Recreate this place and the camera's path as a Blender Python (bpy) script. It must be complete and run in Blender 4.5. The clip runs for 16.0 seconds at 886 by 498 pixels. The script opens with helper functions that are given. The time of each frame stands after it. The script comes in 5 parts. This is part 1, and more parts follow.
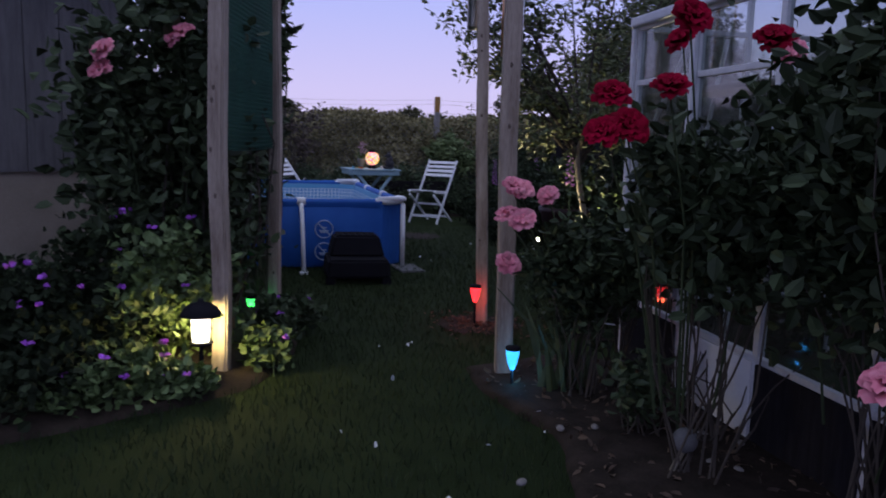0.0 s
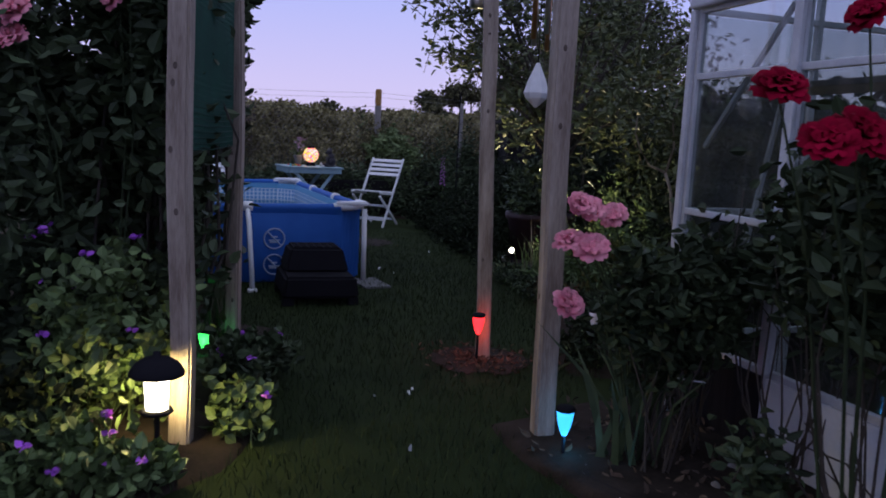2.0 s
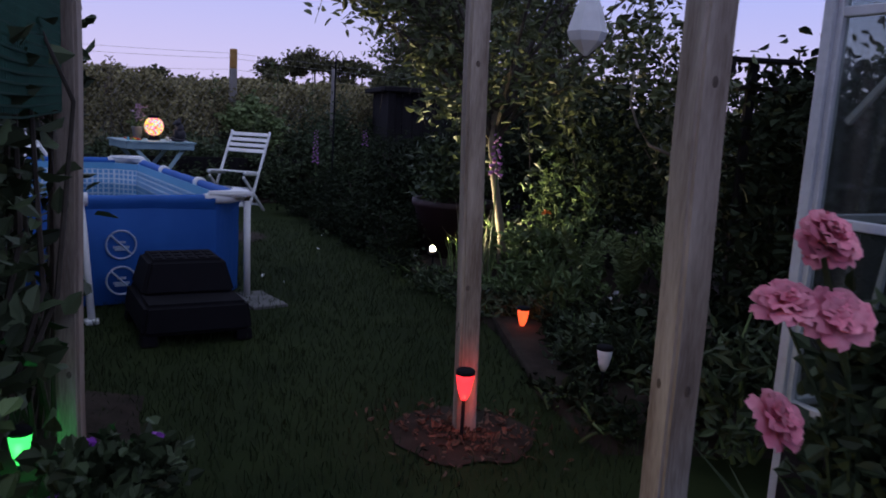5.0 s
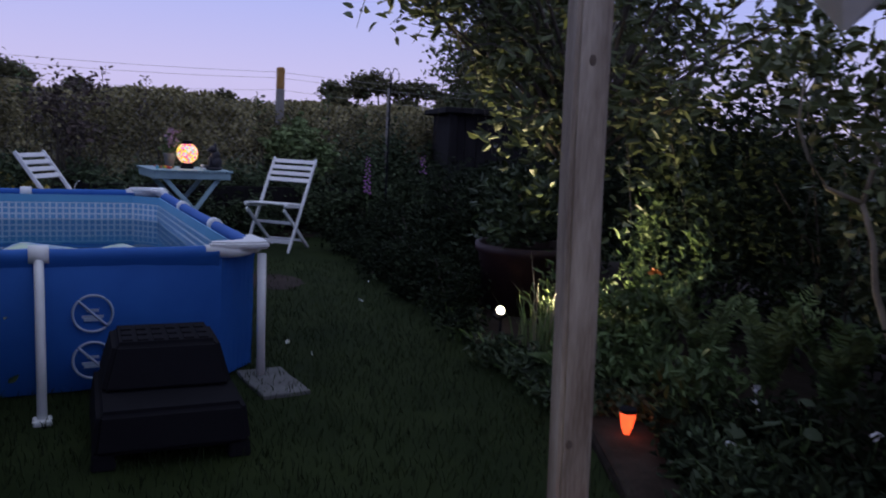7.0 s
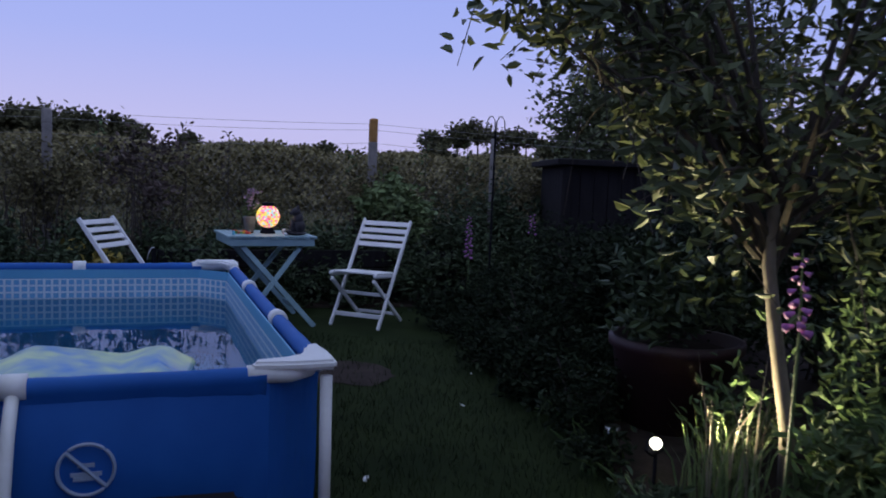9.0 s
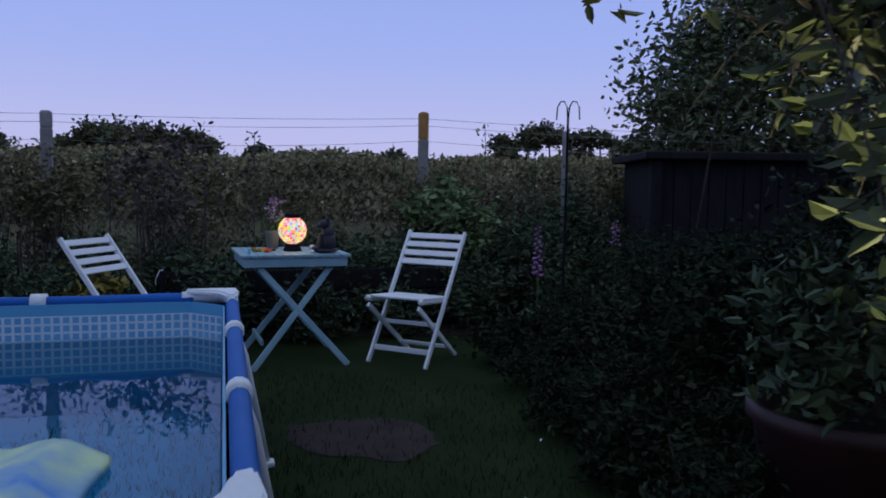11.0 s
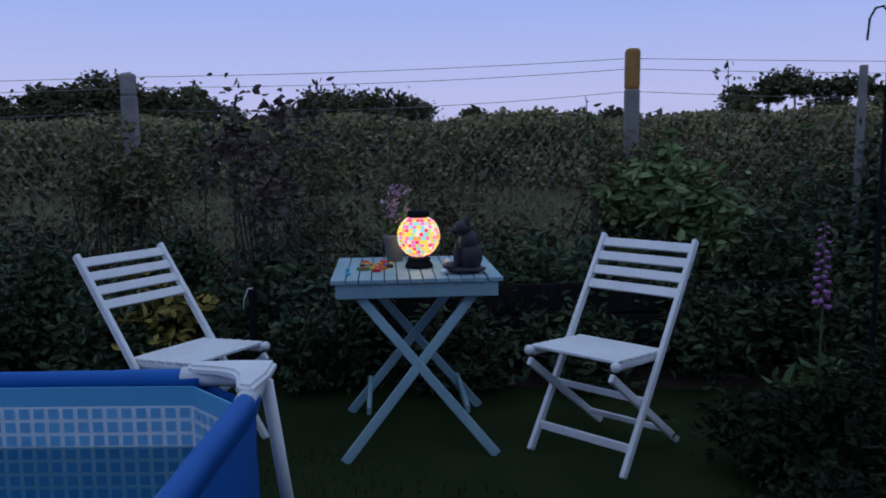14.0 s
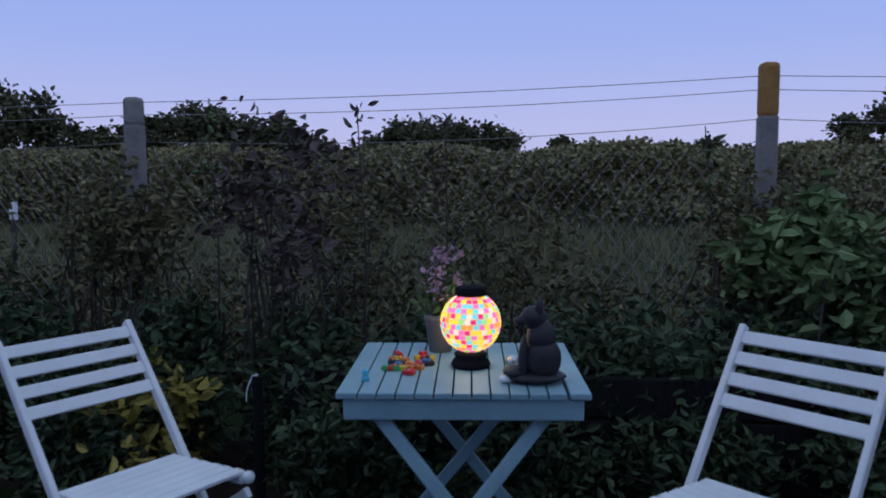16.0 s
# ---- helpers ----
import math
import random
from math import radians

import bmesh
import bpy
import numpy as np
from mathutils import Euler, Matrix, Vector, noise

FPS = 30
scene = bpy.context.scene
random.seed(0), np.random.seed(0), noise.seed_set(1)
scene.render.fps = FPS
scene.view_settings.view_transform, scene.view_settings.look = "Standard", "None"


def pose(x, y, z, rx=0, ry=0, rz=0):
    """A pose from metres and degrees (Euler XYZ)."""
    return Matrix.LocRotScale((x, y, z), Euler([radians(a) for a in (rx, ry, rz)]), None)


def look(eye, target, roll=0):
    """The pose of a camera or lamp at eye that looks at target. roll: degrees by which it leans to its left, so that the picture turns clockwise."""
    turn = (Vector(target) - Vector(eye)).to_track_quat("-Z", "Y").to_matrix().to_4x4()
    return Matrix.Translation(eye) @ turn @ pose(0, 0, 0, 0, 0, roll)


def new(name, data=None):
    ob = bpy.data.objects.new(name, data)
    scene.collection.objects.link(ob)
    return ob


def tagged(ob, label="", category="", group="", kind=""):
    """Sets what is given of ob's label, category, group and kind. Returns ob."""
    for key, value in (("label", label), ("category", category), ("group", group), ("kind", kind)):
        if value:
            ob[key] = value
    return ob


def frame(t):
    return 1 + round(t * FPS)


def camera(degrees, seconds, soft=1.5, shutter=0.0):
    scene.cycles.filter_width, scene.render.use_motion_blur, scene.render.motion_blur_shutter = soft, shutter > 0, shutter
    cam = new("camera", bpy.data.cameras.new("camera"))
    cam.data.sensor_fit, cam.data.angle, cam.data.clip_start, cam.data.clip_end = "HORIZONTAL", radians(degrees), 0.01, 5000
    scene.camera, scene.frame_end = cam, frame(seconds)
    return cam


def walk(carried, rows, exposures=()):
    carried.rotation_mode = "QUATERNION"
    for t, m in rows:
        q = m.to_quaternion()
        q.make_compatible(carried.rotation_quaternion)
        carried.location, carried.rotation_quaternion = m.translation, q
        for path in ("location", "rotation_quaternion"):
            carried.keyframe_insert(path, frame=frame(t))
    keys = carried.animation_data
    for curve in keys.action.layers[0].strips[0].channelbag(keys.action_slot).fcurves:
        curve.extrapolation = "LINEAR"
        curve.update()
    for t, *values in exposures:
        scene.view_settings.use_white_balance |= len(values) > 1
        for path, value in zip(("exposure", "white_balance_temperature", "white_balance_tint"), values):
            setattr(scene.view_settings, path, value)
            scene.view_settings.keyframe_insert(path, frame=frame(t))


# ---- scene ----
cam = camera(58.9, 16.0, 1.8, 0.4)
PATH = [
    (0, (2.062, 1.234, 1.17), (1.488, 3.131, 0.898), 1.7),
    (0.5, (1.895, 1.343, 1.161), (1.452, 3.27, 0.863), 2.2),
    (1, (1.668, 1.489, 1.174), (1.259, 3.423, 0.871), 2.4),
    (1.5, (1.52, 1.72, 1.179), (1.128, 3.66, 0.898), 2.6),
    (2, (1.378, 1.933, 1.179), (1.022, 3.882, 0.903), 2.8),
    (2.5, (1.185, 2.134, 1.188), (0.926, 4.1, 0.926), 3.2),
    (3, (1.039, 2.345, 1.159), (0.81, 4.313, 0.888), 3.1),
    (3.5, (0.966, 2.588, 1.154), (0.805, 4.561, 0.866), 3.0),
    (4, (0.846, 2.812, 1.149), (0.816, 4.788, 0.84), 3.0),
    (6.5, (0.609, 4.184, 1.129), (0.684, 6.156, 0.804), 3.6),
    (7, (0.646, 4.48, 1.168), (0.535, 6.458, 0.891), 3.3),
    (7.5, (0.619, 4.736, 1.183), (0.464, 6.714, 0.93), 3.6),
    (8, (0.528, 5.045, 1.209), (0.314, 7.023, 1.008), 3.4),
    (8.5, (0.462, 5.279, 1.214), (0.192, 7.251, 1.022), 3.1),
    (9, (0.442, 5.583, 1.254), (0.075, 7.541, 1.083), 2.4),
    (11.5, (0.171, 7.189, 1.225), (-0.409, 9.096, 1.059), 0.7),
    (12, (0.054, 7.535, 1.245), (-0.594, 9.418, 1.064), 0.3),
    (12.5, (0.024, 7.948, 1.303), (-0.768, 9.774, 1.114), -0.5),
    (13, (-0.075, 8.29, 1.298), (-0.923, 10.091, 1.103), -0.8),
    (13.5, (-0.224, 8.637, 1.307), (-1.143, 10.396, 1.062), -0.7),
    (14, (-0.272, 8.935, 1.308), (-1.325, 10.616, 1.048), -0.7),
    (14.5, (-0.335, 9.184, 1.311), (-1.424, 10.84, 1.046), -0.3),
    (15, (-0.522, 9.426, 1.323), (-1.655, 11.055, 1.074), -0.1),
    (15.5, (-0.686, 9.637, 1.33), (-1.874, 11.232, 1.119), -0.3),
    (16, (-0.791, 9.91, 1.374), (-2.027, 11.471, 1.188), -0.3),
]
walk(cam, [(t, look(eye, target, roll)) for t, eye, target, roll in PATH], [(0, 0.28, 6850, 17), (6.5, 0.2, 6850, 15), (9, 0.1, 6400, 12), (12, 0.04, 6200, 3), (16, 0.04, 6150, 2)])

# ---------------------------------------------------------------- sky
world = bpy.data.worlds.new("dusk_sky")
scene.world = world
world.use_nodes = True
wn = world.node_tree.nodes
wl = world.node_tree.links
bg = wn["Background"]
tc = wn.new("ShaderNodeTexCoord")
sep = wn.new("ShaderNodeSeparateXYZ")
ramp = wn.new("ShaderNodeValToRGB")
wl.new(tc.outputs["Generated"], sep.inputs[0])
wl.new(sep.outputs["Z"], ramp.inputs[0])
wl.new(ramp.outputs[0], bg.inputs[0])
ramp.color_ramp.elements[0].position = 0.0
ramp.color_ramp.elements[0].color = (0.53, 0.49, 0.74, 1)
ramp.color_ramp.elements[1].position = 1.0
ramp.color_ramp.elements[1].color = (0.44, 0.53, 0.72, 1)
for pos, col in ((0.06, (0.50, 0.49, 0.79, 1)), (0.16, (0.37, 0.43, 0.82, 1)), (0.32, (0.27, 0.36, 0.80, 1)), (0.55, (0.38, 0.46, 0.72, 1))):
    ramp.color_ramp.elements.new(pos).color = col
bg.inputs[1].default_value = 1.0


def lamp(name, place, watts, colour, radius=0.03, target=None, cone=70):
    data = bpy.data.lights.new(name, "SPOT" if target else "POINT")
    data.energy, data.color, data.shadow_soft_size = watts, colour, radius
    ob = new(name, data)
    if target:
        data.spot_size, data.spot_blend = radians(cone), 0.35
        ob.matrix_world = look(place, target)
    else:
        ob.location = place
    return ob


lamp("lantern_light", (-0.027, 4.30, 0.29), 8.5, (1.0, 0.82, 0.32), 0.04)
lamp("spotlight_beam", (0.82, 8.79, 0.29), 82.0, (1.0, 0.88, 0.52), 0.03, (1.08, 8.66, 0.85), 135)
lamp("red_stake_light", (0.85, 5.97, 0.17), 0.5, (1.0, 0.09, 0.04), 0.02)
lamp("blue_stake_light", (1.36, 4.76, 0.10), 0.25, (0.03, 0.45, 1.0), 0.02)
lamp("amber_stake_light", (1.26, 7.50, 0.09), 0.1, (1.0, 0.12, 0.03), 0.02)
lamp("green_stake_light", (-0.46, 5.46, 0.12), 0.2, (0.04, 1.0, 0.25), 0.02)
lamp("globe_light", (-2.325, 11.99, 0.893), 0.5, (1.0, 0.8, 0.55), 0.05)


# ---------------------------------------------------------------- materials
def pm(name, c1, c2, scale=8.0, rough=0.7, metal=0.0, bump=0.3, stretch=(1, 1, 1), fine=60.0, spread=0.0, spec=0.5, detail=6):
    """Two colours mixed by noise at two scales, with fine relief; spread: variation from piece to piece."""
    m = bpy.data.materials.new(name)
    m.use_nodes = True
    n, l = m.node_tree.nodes, m.node_tree.links
    b = n["Principled BSDF"]
    co = n.new("ShaderNodeTexCoord")
    mp = n.new("ShaderNodeMapping")
    mp.inputs["Scale"].default_value = stretch
    l.new(co.outputs["Object"], mp.inputs[0])
    n1 = n.new("ShaderNodeTexNoise")
    n1.inputs["Scale"].default_value, n1.inputs["Detail"].default_value = scale, detail
    n2 = n.new("ShaderNodeTexNoise")
    n2.inputs["Scale"].default_value, n2.inputs["Detail"].default_value = fine, 3
    l.new(mp.outputs[0], n1.inputs[0])
    l.new(mp.outputs[0], n2.inputs[0])
    ad = n.new("ShaderNodeMath")
    ad.operation = "MULTIPLY_ADD"
    l.new(n2.outputs[0], ad.inputs[0])
    ad.inputs[1].default_value = 0.4
    l.new(n1.outputs[0], ad.inputs[2])
    mr = n.new("ShaderNodeMapRange")
    mr.inputs[1].default_value, mr.inputs[2].default_value = 0.45, 0.95
    l.new(ad.outputs[0], mr.inputs[0])
    mx = n.new("ShaderNodeMix")
    mx.data_type = "RGBA"
    mx.inputs[6].default_value, mx.inputs[7].default_value = (*c1, 1), (*c2, 1)
    l.new(mr.outputs[0], mx.inputs[0])
    out = mx.outputs[2]
    if spread:
        geo = n.new("ShaderNodeNewGeometry")
        hs = n.new("ShaderNodeHueSaturation")
        r2 = n.new("ShaderNodeMapRange")
        r2.inputs[3].default_value, r2.inputs[4].default_value = 1 - spread, 1 + spread
        l.new(geo.outputs["Random Per Island"], r2.inputs[0])
        l.new(r2.outputs[0], hs.inputs["Value"])
        l.new(out, hs.inputs["Color"])
        out = hs.outputs[0]
    l.new(out, b.inputs["Base Color"])
    b.inputs["Roughness"].default_value, b.inputs["Metallic"].default_value = rough, metal
    b.inputs["Specular IOR Level"].default_value = spec
    if bump:
        bp = n.new("ShaderNodeBump")
        bp.inputs["Strength"].default_value, bp.inputs["Distance"].default_value = bump, 0.004
        l.new(ad.outputs[0], bp.inputs["Height"])
        l.new(bp.outputs[0], b.inputs["Normal"])
    return m


def glow(name, colour, strength):
    m = bpy.data.materials.new(name)
    m.use_nodes = True
    b = m.node_tree.nodes["Principled BSDF"]
    b.inputs["Base Color"].default_value = (*[min(1, c * 0.5) for c in colour], 1)
    b.inputs["Emission Color"].default_value = (*colour, 1)
    b.inputs["Emission Strength"].default_value = strength
    return m


def leafmat(name, c1, c2, spread=0.5, rough=0.62, spec=0.3):
    return pm(name, c1, c2, 5.0, rough, 0, 0, spread=spread, fine=30, spec=spec)


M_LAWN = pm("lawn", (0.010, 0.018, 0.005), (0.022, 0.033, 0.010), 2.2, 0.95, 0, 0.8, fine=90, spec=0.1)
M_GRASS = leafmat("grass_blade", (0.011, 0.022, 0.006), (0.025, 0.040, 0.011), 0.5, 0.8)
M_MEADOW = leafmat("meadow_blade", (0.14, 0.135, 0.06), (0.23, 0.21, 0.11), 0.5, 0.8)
M_SOIL = pm("soil", (0.016, 0.012, 0.009), (0.042, 0.031, 0.025), 9.0, 0.95, 0, 1.0, fine=70, spec=0.1)
M_TRODDEN = pm("trodden_soil", (0.026, 0.020, 0.019), (0.056, 0.042, 0.039), 6.0, 0.95, 0, 0.8, fine=60, spec=0.1)
M_BARK_CHIP = pm("bark_chip", (0.07, 0.035, 0.022), (0.16, 0.08, 0.05), 30.0, 0.9, 0, 0.6, spread=0.5)
M_POST = pm("weathered_timber", (0.15, 0.105, 0.08), (0.46, 0.385, 0.32), 3.5, 0.85, 0, 0.7, (5, 5, 0.6), 40)
M_KNOT = pm("timber_knot", (0.07, 0.048, 0.036), (0.13, 0.095, 0.075), 40.0, 0.8)
M_DARKWOOD = pm("creosoted_board", (0.008, 0.007, 0.008), (0.020, 0.018, 0.020), 5.0, 0.9, 0, 0.5, (6, 6, 0.6), 40, spec=0.15)
M_BOARD = pm("grey_boarding", (0.09, 0.084, 0.086), (0.165, 0.155, 0.156), 5.0, 0.85, 0, 0.5, (6, 6, 0.6), 40)
M_RENDER = pm("beige_render", (0.26, 0.215, 0.17), (0.38, 0.32, 0.26), 3.0, 0.9, 0, 0.6, fine=80)
M_SLATE = pm("slate_roofing", (0.03, 0.03, 0.035), (0.06, 0.06, 0.07), 8.0, 0.6)
M_WHITE = pm("white_paint", (0.68, 0.69, 0.70), (0.82, 0.82, 0.83), 5.0, 0.5, 0, 0.25, (1, 1, 1), 50)
M_ALU = pm("painted_aluminium", (0.46, 0.47, 0.50), (0.66, 0.67, 0.70), 6.0, 0.45, 0.1, 0.1)
M_TEAL = pm("teal_paint", (0.19, 0.31, 0.36), (0.27, 0.41, 0.45), 5.0, 0.5, 0, 0.25, (1, 1, 1), 45)
M_BLUE = pm("blue_vinyl", (0.009, 0.085, 0.35), (0.016, 0.118, 0.43), 1.6, 0.6, 0, 0.3, fine=9, spec=0.25)
M_LINER = pm("pool_liner", (0.10, 0.34, 0.56), (0.14, 0.42, 0.64), 2.0, 0.4, 0, 0.1)
M_PRINT = pm("pale_print", (0.68, 0.74, 0.80), (0.78, 0.84, 0.88), 4.0, 0.5, 0, 0)
M_SQUARE = pm("printed_blue_square", (0.13, 0.36, 0.60), (0.18, 0.44, 0.68), 9.0, 0.45, 0, 0)
M_LOGO = pm("printed_sign", (0.30, 0.38, 0.52), (0.38, 0.46, 0.60), 6.0, 0.5, 0, 0)
M_PLASTIC = pm("black_plastic", (0.010, 0.010, 0.013), (0.014, 0.013, 0.017), 6.0, 0.9, 0, 0.4, fine=120, spec=0.06)
M_FIGURE = pm("dark_resin", (0.012, 0.010, 0.014), (0.028, 0.022, 0.028), 14.0, 0.6, 0, 0.6, fine=50)
M_CONCRETE = pm("concrete", (0.16, 0.145, 0.135), (0.30, 0.28, 0.26), 7.0, 0.9, 0, 0.7, fine=60)
M_LICHEN = pm("orange_lichen", (0.26, 0.12, 0.03), (0.42, 0.24, 0.08), 12.0, 0.95, 0, 0.9, fine=60)
M_SLAB = pm("paving_slab", (0.08, 0.08, 0.083), (0.15, 0.15, 0.154), 6.0, 0.9, 0, 0.5)
M_WIRE = pm("galvanised_wire", (0.19, 0.185, 0.17), (0.30, 0.29, 0.27), 20.0, 0.55, 0.4, 0)
M_NET = pm("green_netting", (0.004, 0.05, 0.032), (0.008, 0.08, 0.05), 6.0, 0.7, 0, 0)
M_BARK = pm("tree_bark", (0.10, 0.085, 0.065), (0.24, 0.20, 0.16), 10.0, 0.9, 0, 0.9, (1, 1, 0.4), 50)
M_TWIG = pm("dark_twig", (0.035, 0.028, 0.022), (0.075, 0.06, 0.048), 12.0, 0.9)
M_DRY = pm("dry_stem", (0.16, 0.14, 0.10), (0.26, 0.23, 0.17), 14.0, 0.8)
M_TERRA = pm("maroon_tub", (0.022, 0.007, 0.008), (0.038, 0.012, 0.013), 6.0, 0.6)
M_POT = pm("grey_pot", (0.14, 0.13, 0.125), (0.22, 0.21, 0.20), 8.0, 0.8)
M_COPPER = pm("copper_tube", (0.50, 0.24, 0.12), (0.65, 0.36, 0.2), 5.0, 0.3, 1.0, 0)
M_STEEL = pm("silver_tube", (0.5, 0.5, 0.5), (0.65, 0.65, 0.65), 5.0, 0.3, 1.0, 0)
M_PAPER = pm("white_shade", (0.70, 0.70, 0.72), (0.80, 0.80, 0.82), 20.0, 0.7, 0, 0.2)
M_ROSE_RED = pm("crimson_petal", (0.15, 0.001, 0.012), (0.32, 0.003, 0.028), 20.0, 0.75, 0, 0, spread=0.35, spec=0.04)
M_ROSE_PINK = pm("pink_petal", (0.62, 0.13, 0.21), (0.86, 0.36, 0.42), 20.0, 0.6, 0, 0, spread=0.25, spec=0.2)
M_PURPLE = pm("purple_petal", (0.30, 0.05, 0.48), (0.45, 0.12, 0.62), 20.0, 0.6, 0, 0, spread=0.3)
M_FOXGLOVE = pm("foxglove_bell", (0.26, 0.07, 0.27), (0.44, 0.17, 0.42), 20.0, 0.6, 0, 0, spread=0.3)
M_PALE_FLOWER = pm("pale_blossom", (0.28, 0.15, 0.23), (0.46, 0.30, 0.38), 20.0, 0.6, 0, 0, spread=0.3)
M_ORANGE = pm("orange_petal", (0.6, 0.16, 0.02), (0.8, 0.28, 0.04), 20.0, 0.6, 0, 0)
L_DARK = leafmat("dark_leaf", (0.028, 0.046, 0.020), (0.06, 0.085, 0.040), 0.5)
# Leaf tone darkened to carry shade where plants stand out of the light.
L_SHADED = leafmat("shaded_leaf", (0.010, 0.016, 0.008), (0.023, 0.033, 0.016), 0.5, 0.75, 0.12)
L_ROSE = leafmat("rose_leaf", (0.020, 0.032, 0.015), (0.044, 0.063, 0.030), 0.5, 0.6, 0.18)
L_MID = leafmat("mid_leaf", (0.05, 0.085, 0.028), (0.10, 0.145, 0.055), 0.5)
L_LIGHT = leafmat("pale_leaf", (0.10, 0.15, 0.055), (0.17, 0.22, 0.09), 0.4)
L_TREE = leafmat("tree_leaf", (0.055, 0.072, 0.028), (0.11, 0.13, 0.058), 0.5, 0.5)
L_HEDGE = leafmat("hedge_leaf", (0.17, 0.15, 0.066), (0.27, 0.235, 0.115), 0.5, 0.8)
L_WEED = leafmat("weed_leaf", (0.092, 0.082, 0.037), (0.155, 0.135, 0.066), 0.5, 0.8)
L_FAR = leafmat("far_leaf", (0.055, 0.056, 0.024), (0.105, 0.100, 0.045), 0.5, 0.8)
L_BROWN = leafmat("smoky_leaf", (0.06, 0.045, 0.038), (0.11, 0.08, 0.065), 0.5)
L_YELLOW = leafmat("golden_leaf", (0.20, 0.16, 0.03), (0.34, 0.27, 0.06), 0.4)

M_GLASS = bpy.data.materials.new("greenhouse_glass")
M_GLASS.use_nodes = True
_n, _l = M_GLASS.node_tree.nodes, M_GLASS.node_tree.links
_tr, _gl, _mx, _fr = (_n.new("ShaderNodeBsdfTransparent"), _n.new("ShaderNodeBsdfGlossy"), _n.new("ShaderNodeMixShader"), _n.new("ShaderNodeLayerWeight"))
_df, _m2, _pw, _no = (_n.new("ShaderNodeBsdfDiffuse"), _n.new("ShaderNodeMixShader"), _n.new("ShaderNodeMath"), _n.new("ShaderNodeTexNoise"))
_tr.inputs[0].default_value = (0.76, 0.80, 0.79, 1)
_gl.inputs["Roughness"].default_value = 0.05
_df.inputs[0].default_value = (0.45, 0.47, 0.46, 1)
_fr.inputs[0].default_value = 0.18
_pw.operation = "MULTIPLY_ADD"
_pw.inputs[1].default_value, _pw.inputs[2].default_value = 0.35, 0.04
_no.inputs["Scale"].default_value, _no.inputs["Detail"].default_value = 3.0, 5
_dr = _n.new("ShaderNodeMapRange")
_dr.inputs[1].default_value, _dr.inputs[2].default_value, _dr.inputs[3].default_value, _dr.inputs[4].default_value = 0.3, 0.75, 0.01, 0.05
_l.new(_no.outputs[0], _dr.inputs[0])
_l.new(_dr.outputs[0], _m2.inputs[0])
_l.new(_tr.outputs[0], _m2.inputs[1])
_l.new(_df.outputs[0], _m2.inputs[2])
_l.new(_fr.outputs["Facing"], _pw.inputs[0])
_l.new(_pw.outputs[0], _mx.inputs[0])
_l.new(_m2.outputs[0], _mx.inputs[1])
_l.new(_gl.outputs[0], _mx.inputs[2])
_l.new(_mx.outputs[0], _n["Material Output"].inputs[0])

M_WATER = bpy.data.materials.new("pool_water")
M_WATER.use_nodes = True
_n, _l = M_WATER.node_tree.nodes, M_WATER.node_tree.links
_tr, _gl, _mx, _fr = (_n.new("ShaderNodeBsdfTransparent"), _n.new("ShaderNodeBsdfGlossy"), _n.new("ShaderNodeMixShader"), _n.new("ShaderNodeFresnel"))
_tr.inputs[0].default_value = (0.50, 0.78, 0.86, 1)
_gl.inputs["Roughness"].default_value = 0.02
_fr.inputs[0].default_value = 1.40
_no, _bp = _n.new("ShaderNodeTexNoise"), _n.new("ShaderNodeBump")
_no.inputs["Scale"].default_value = 5.0
_bp.inputs["Strength"].default_value, _bp.inputs["Distance"].default_value = 0.10, 0.03
_l.new(_no.outputs[0], _bp.inputs["Height"])
_l.new(_bp.outputs[0], _gl.inputs["Normal"])
_l.new(_fr.outputs[0], _mx.inputs[0])
_l.new(_tr.outputs[0], _mx.inputs[1])
_l.new(_gl.outputs[0], _mx.inputs[2])
_l.new(_mx.outputs[0], _n["Material Output"].inputs[0])

M_MOSAIC = bpy.data.materials.new("lit_mosaic_glass")
M_MOSAIC.use_nodes = True
_n, _l = M_MOSAIC.node_tree.nodes, M_MOSAIC.node_tree.links
_ge, _cr = _n.new("ShaderNodeNewGeometry"), _n.new("ShaderNodeValToRGB")
_cr.color_ramp.interpolation = "CONSTANT"
_cr.color_ramp.elements[0].color = (1.0, 0.75, 0.03, 1)
_cr.color_ramp.elements[1].position, _cr.color_ramp.elements[1].color = 0.90, (1.0, 0.80, 0.62, 1)
for pos, col in ((0.30, (0.9, 0.02, 0.16, 1)), (0.42, (1.0, 0.16, 0.50, 1)), (0.58, (0.40, 0.75, 0.25, 1)), (0.68, (0.20, 0.70, 0.72, 1)), (0.80, (1.0, 0.35, 0.05, 1))):
    _cr.color_ramp.elements.new(pos).color = col
_l.new(_ge.outputs["Random Per Island"], _cr.inputs[0])
_b = _n["Principled BSDF"]
_l.new(_cr.outputs[0], _b.inputs["Base Color"])
_l.new(_cr.outputs[0], _b.inputs["Emission Color"])
_b.inputs["Emission Strength"].default_value = 0.82
_b.inputs["Roughness"].default_value = 0.2

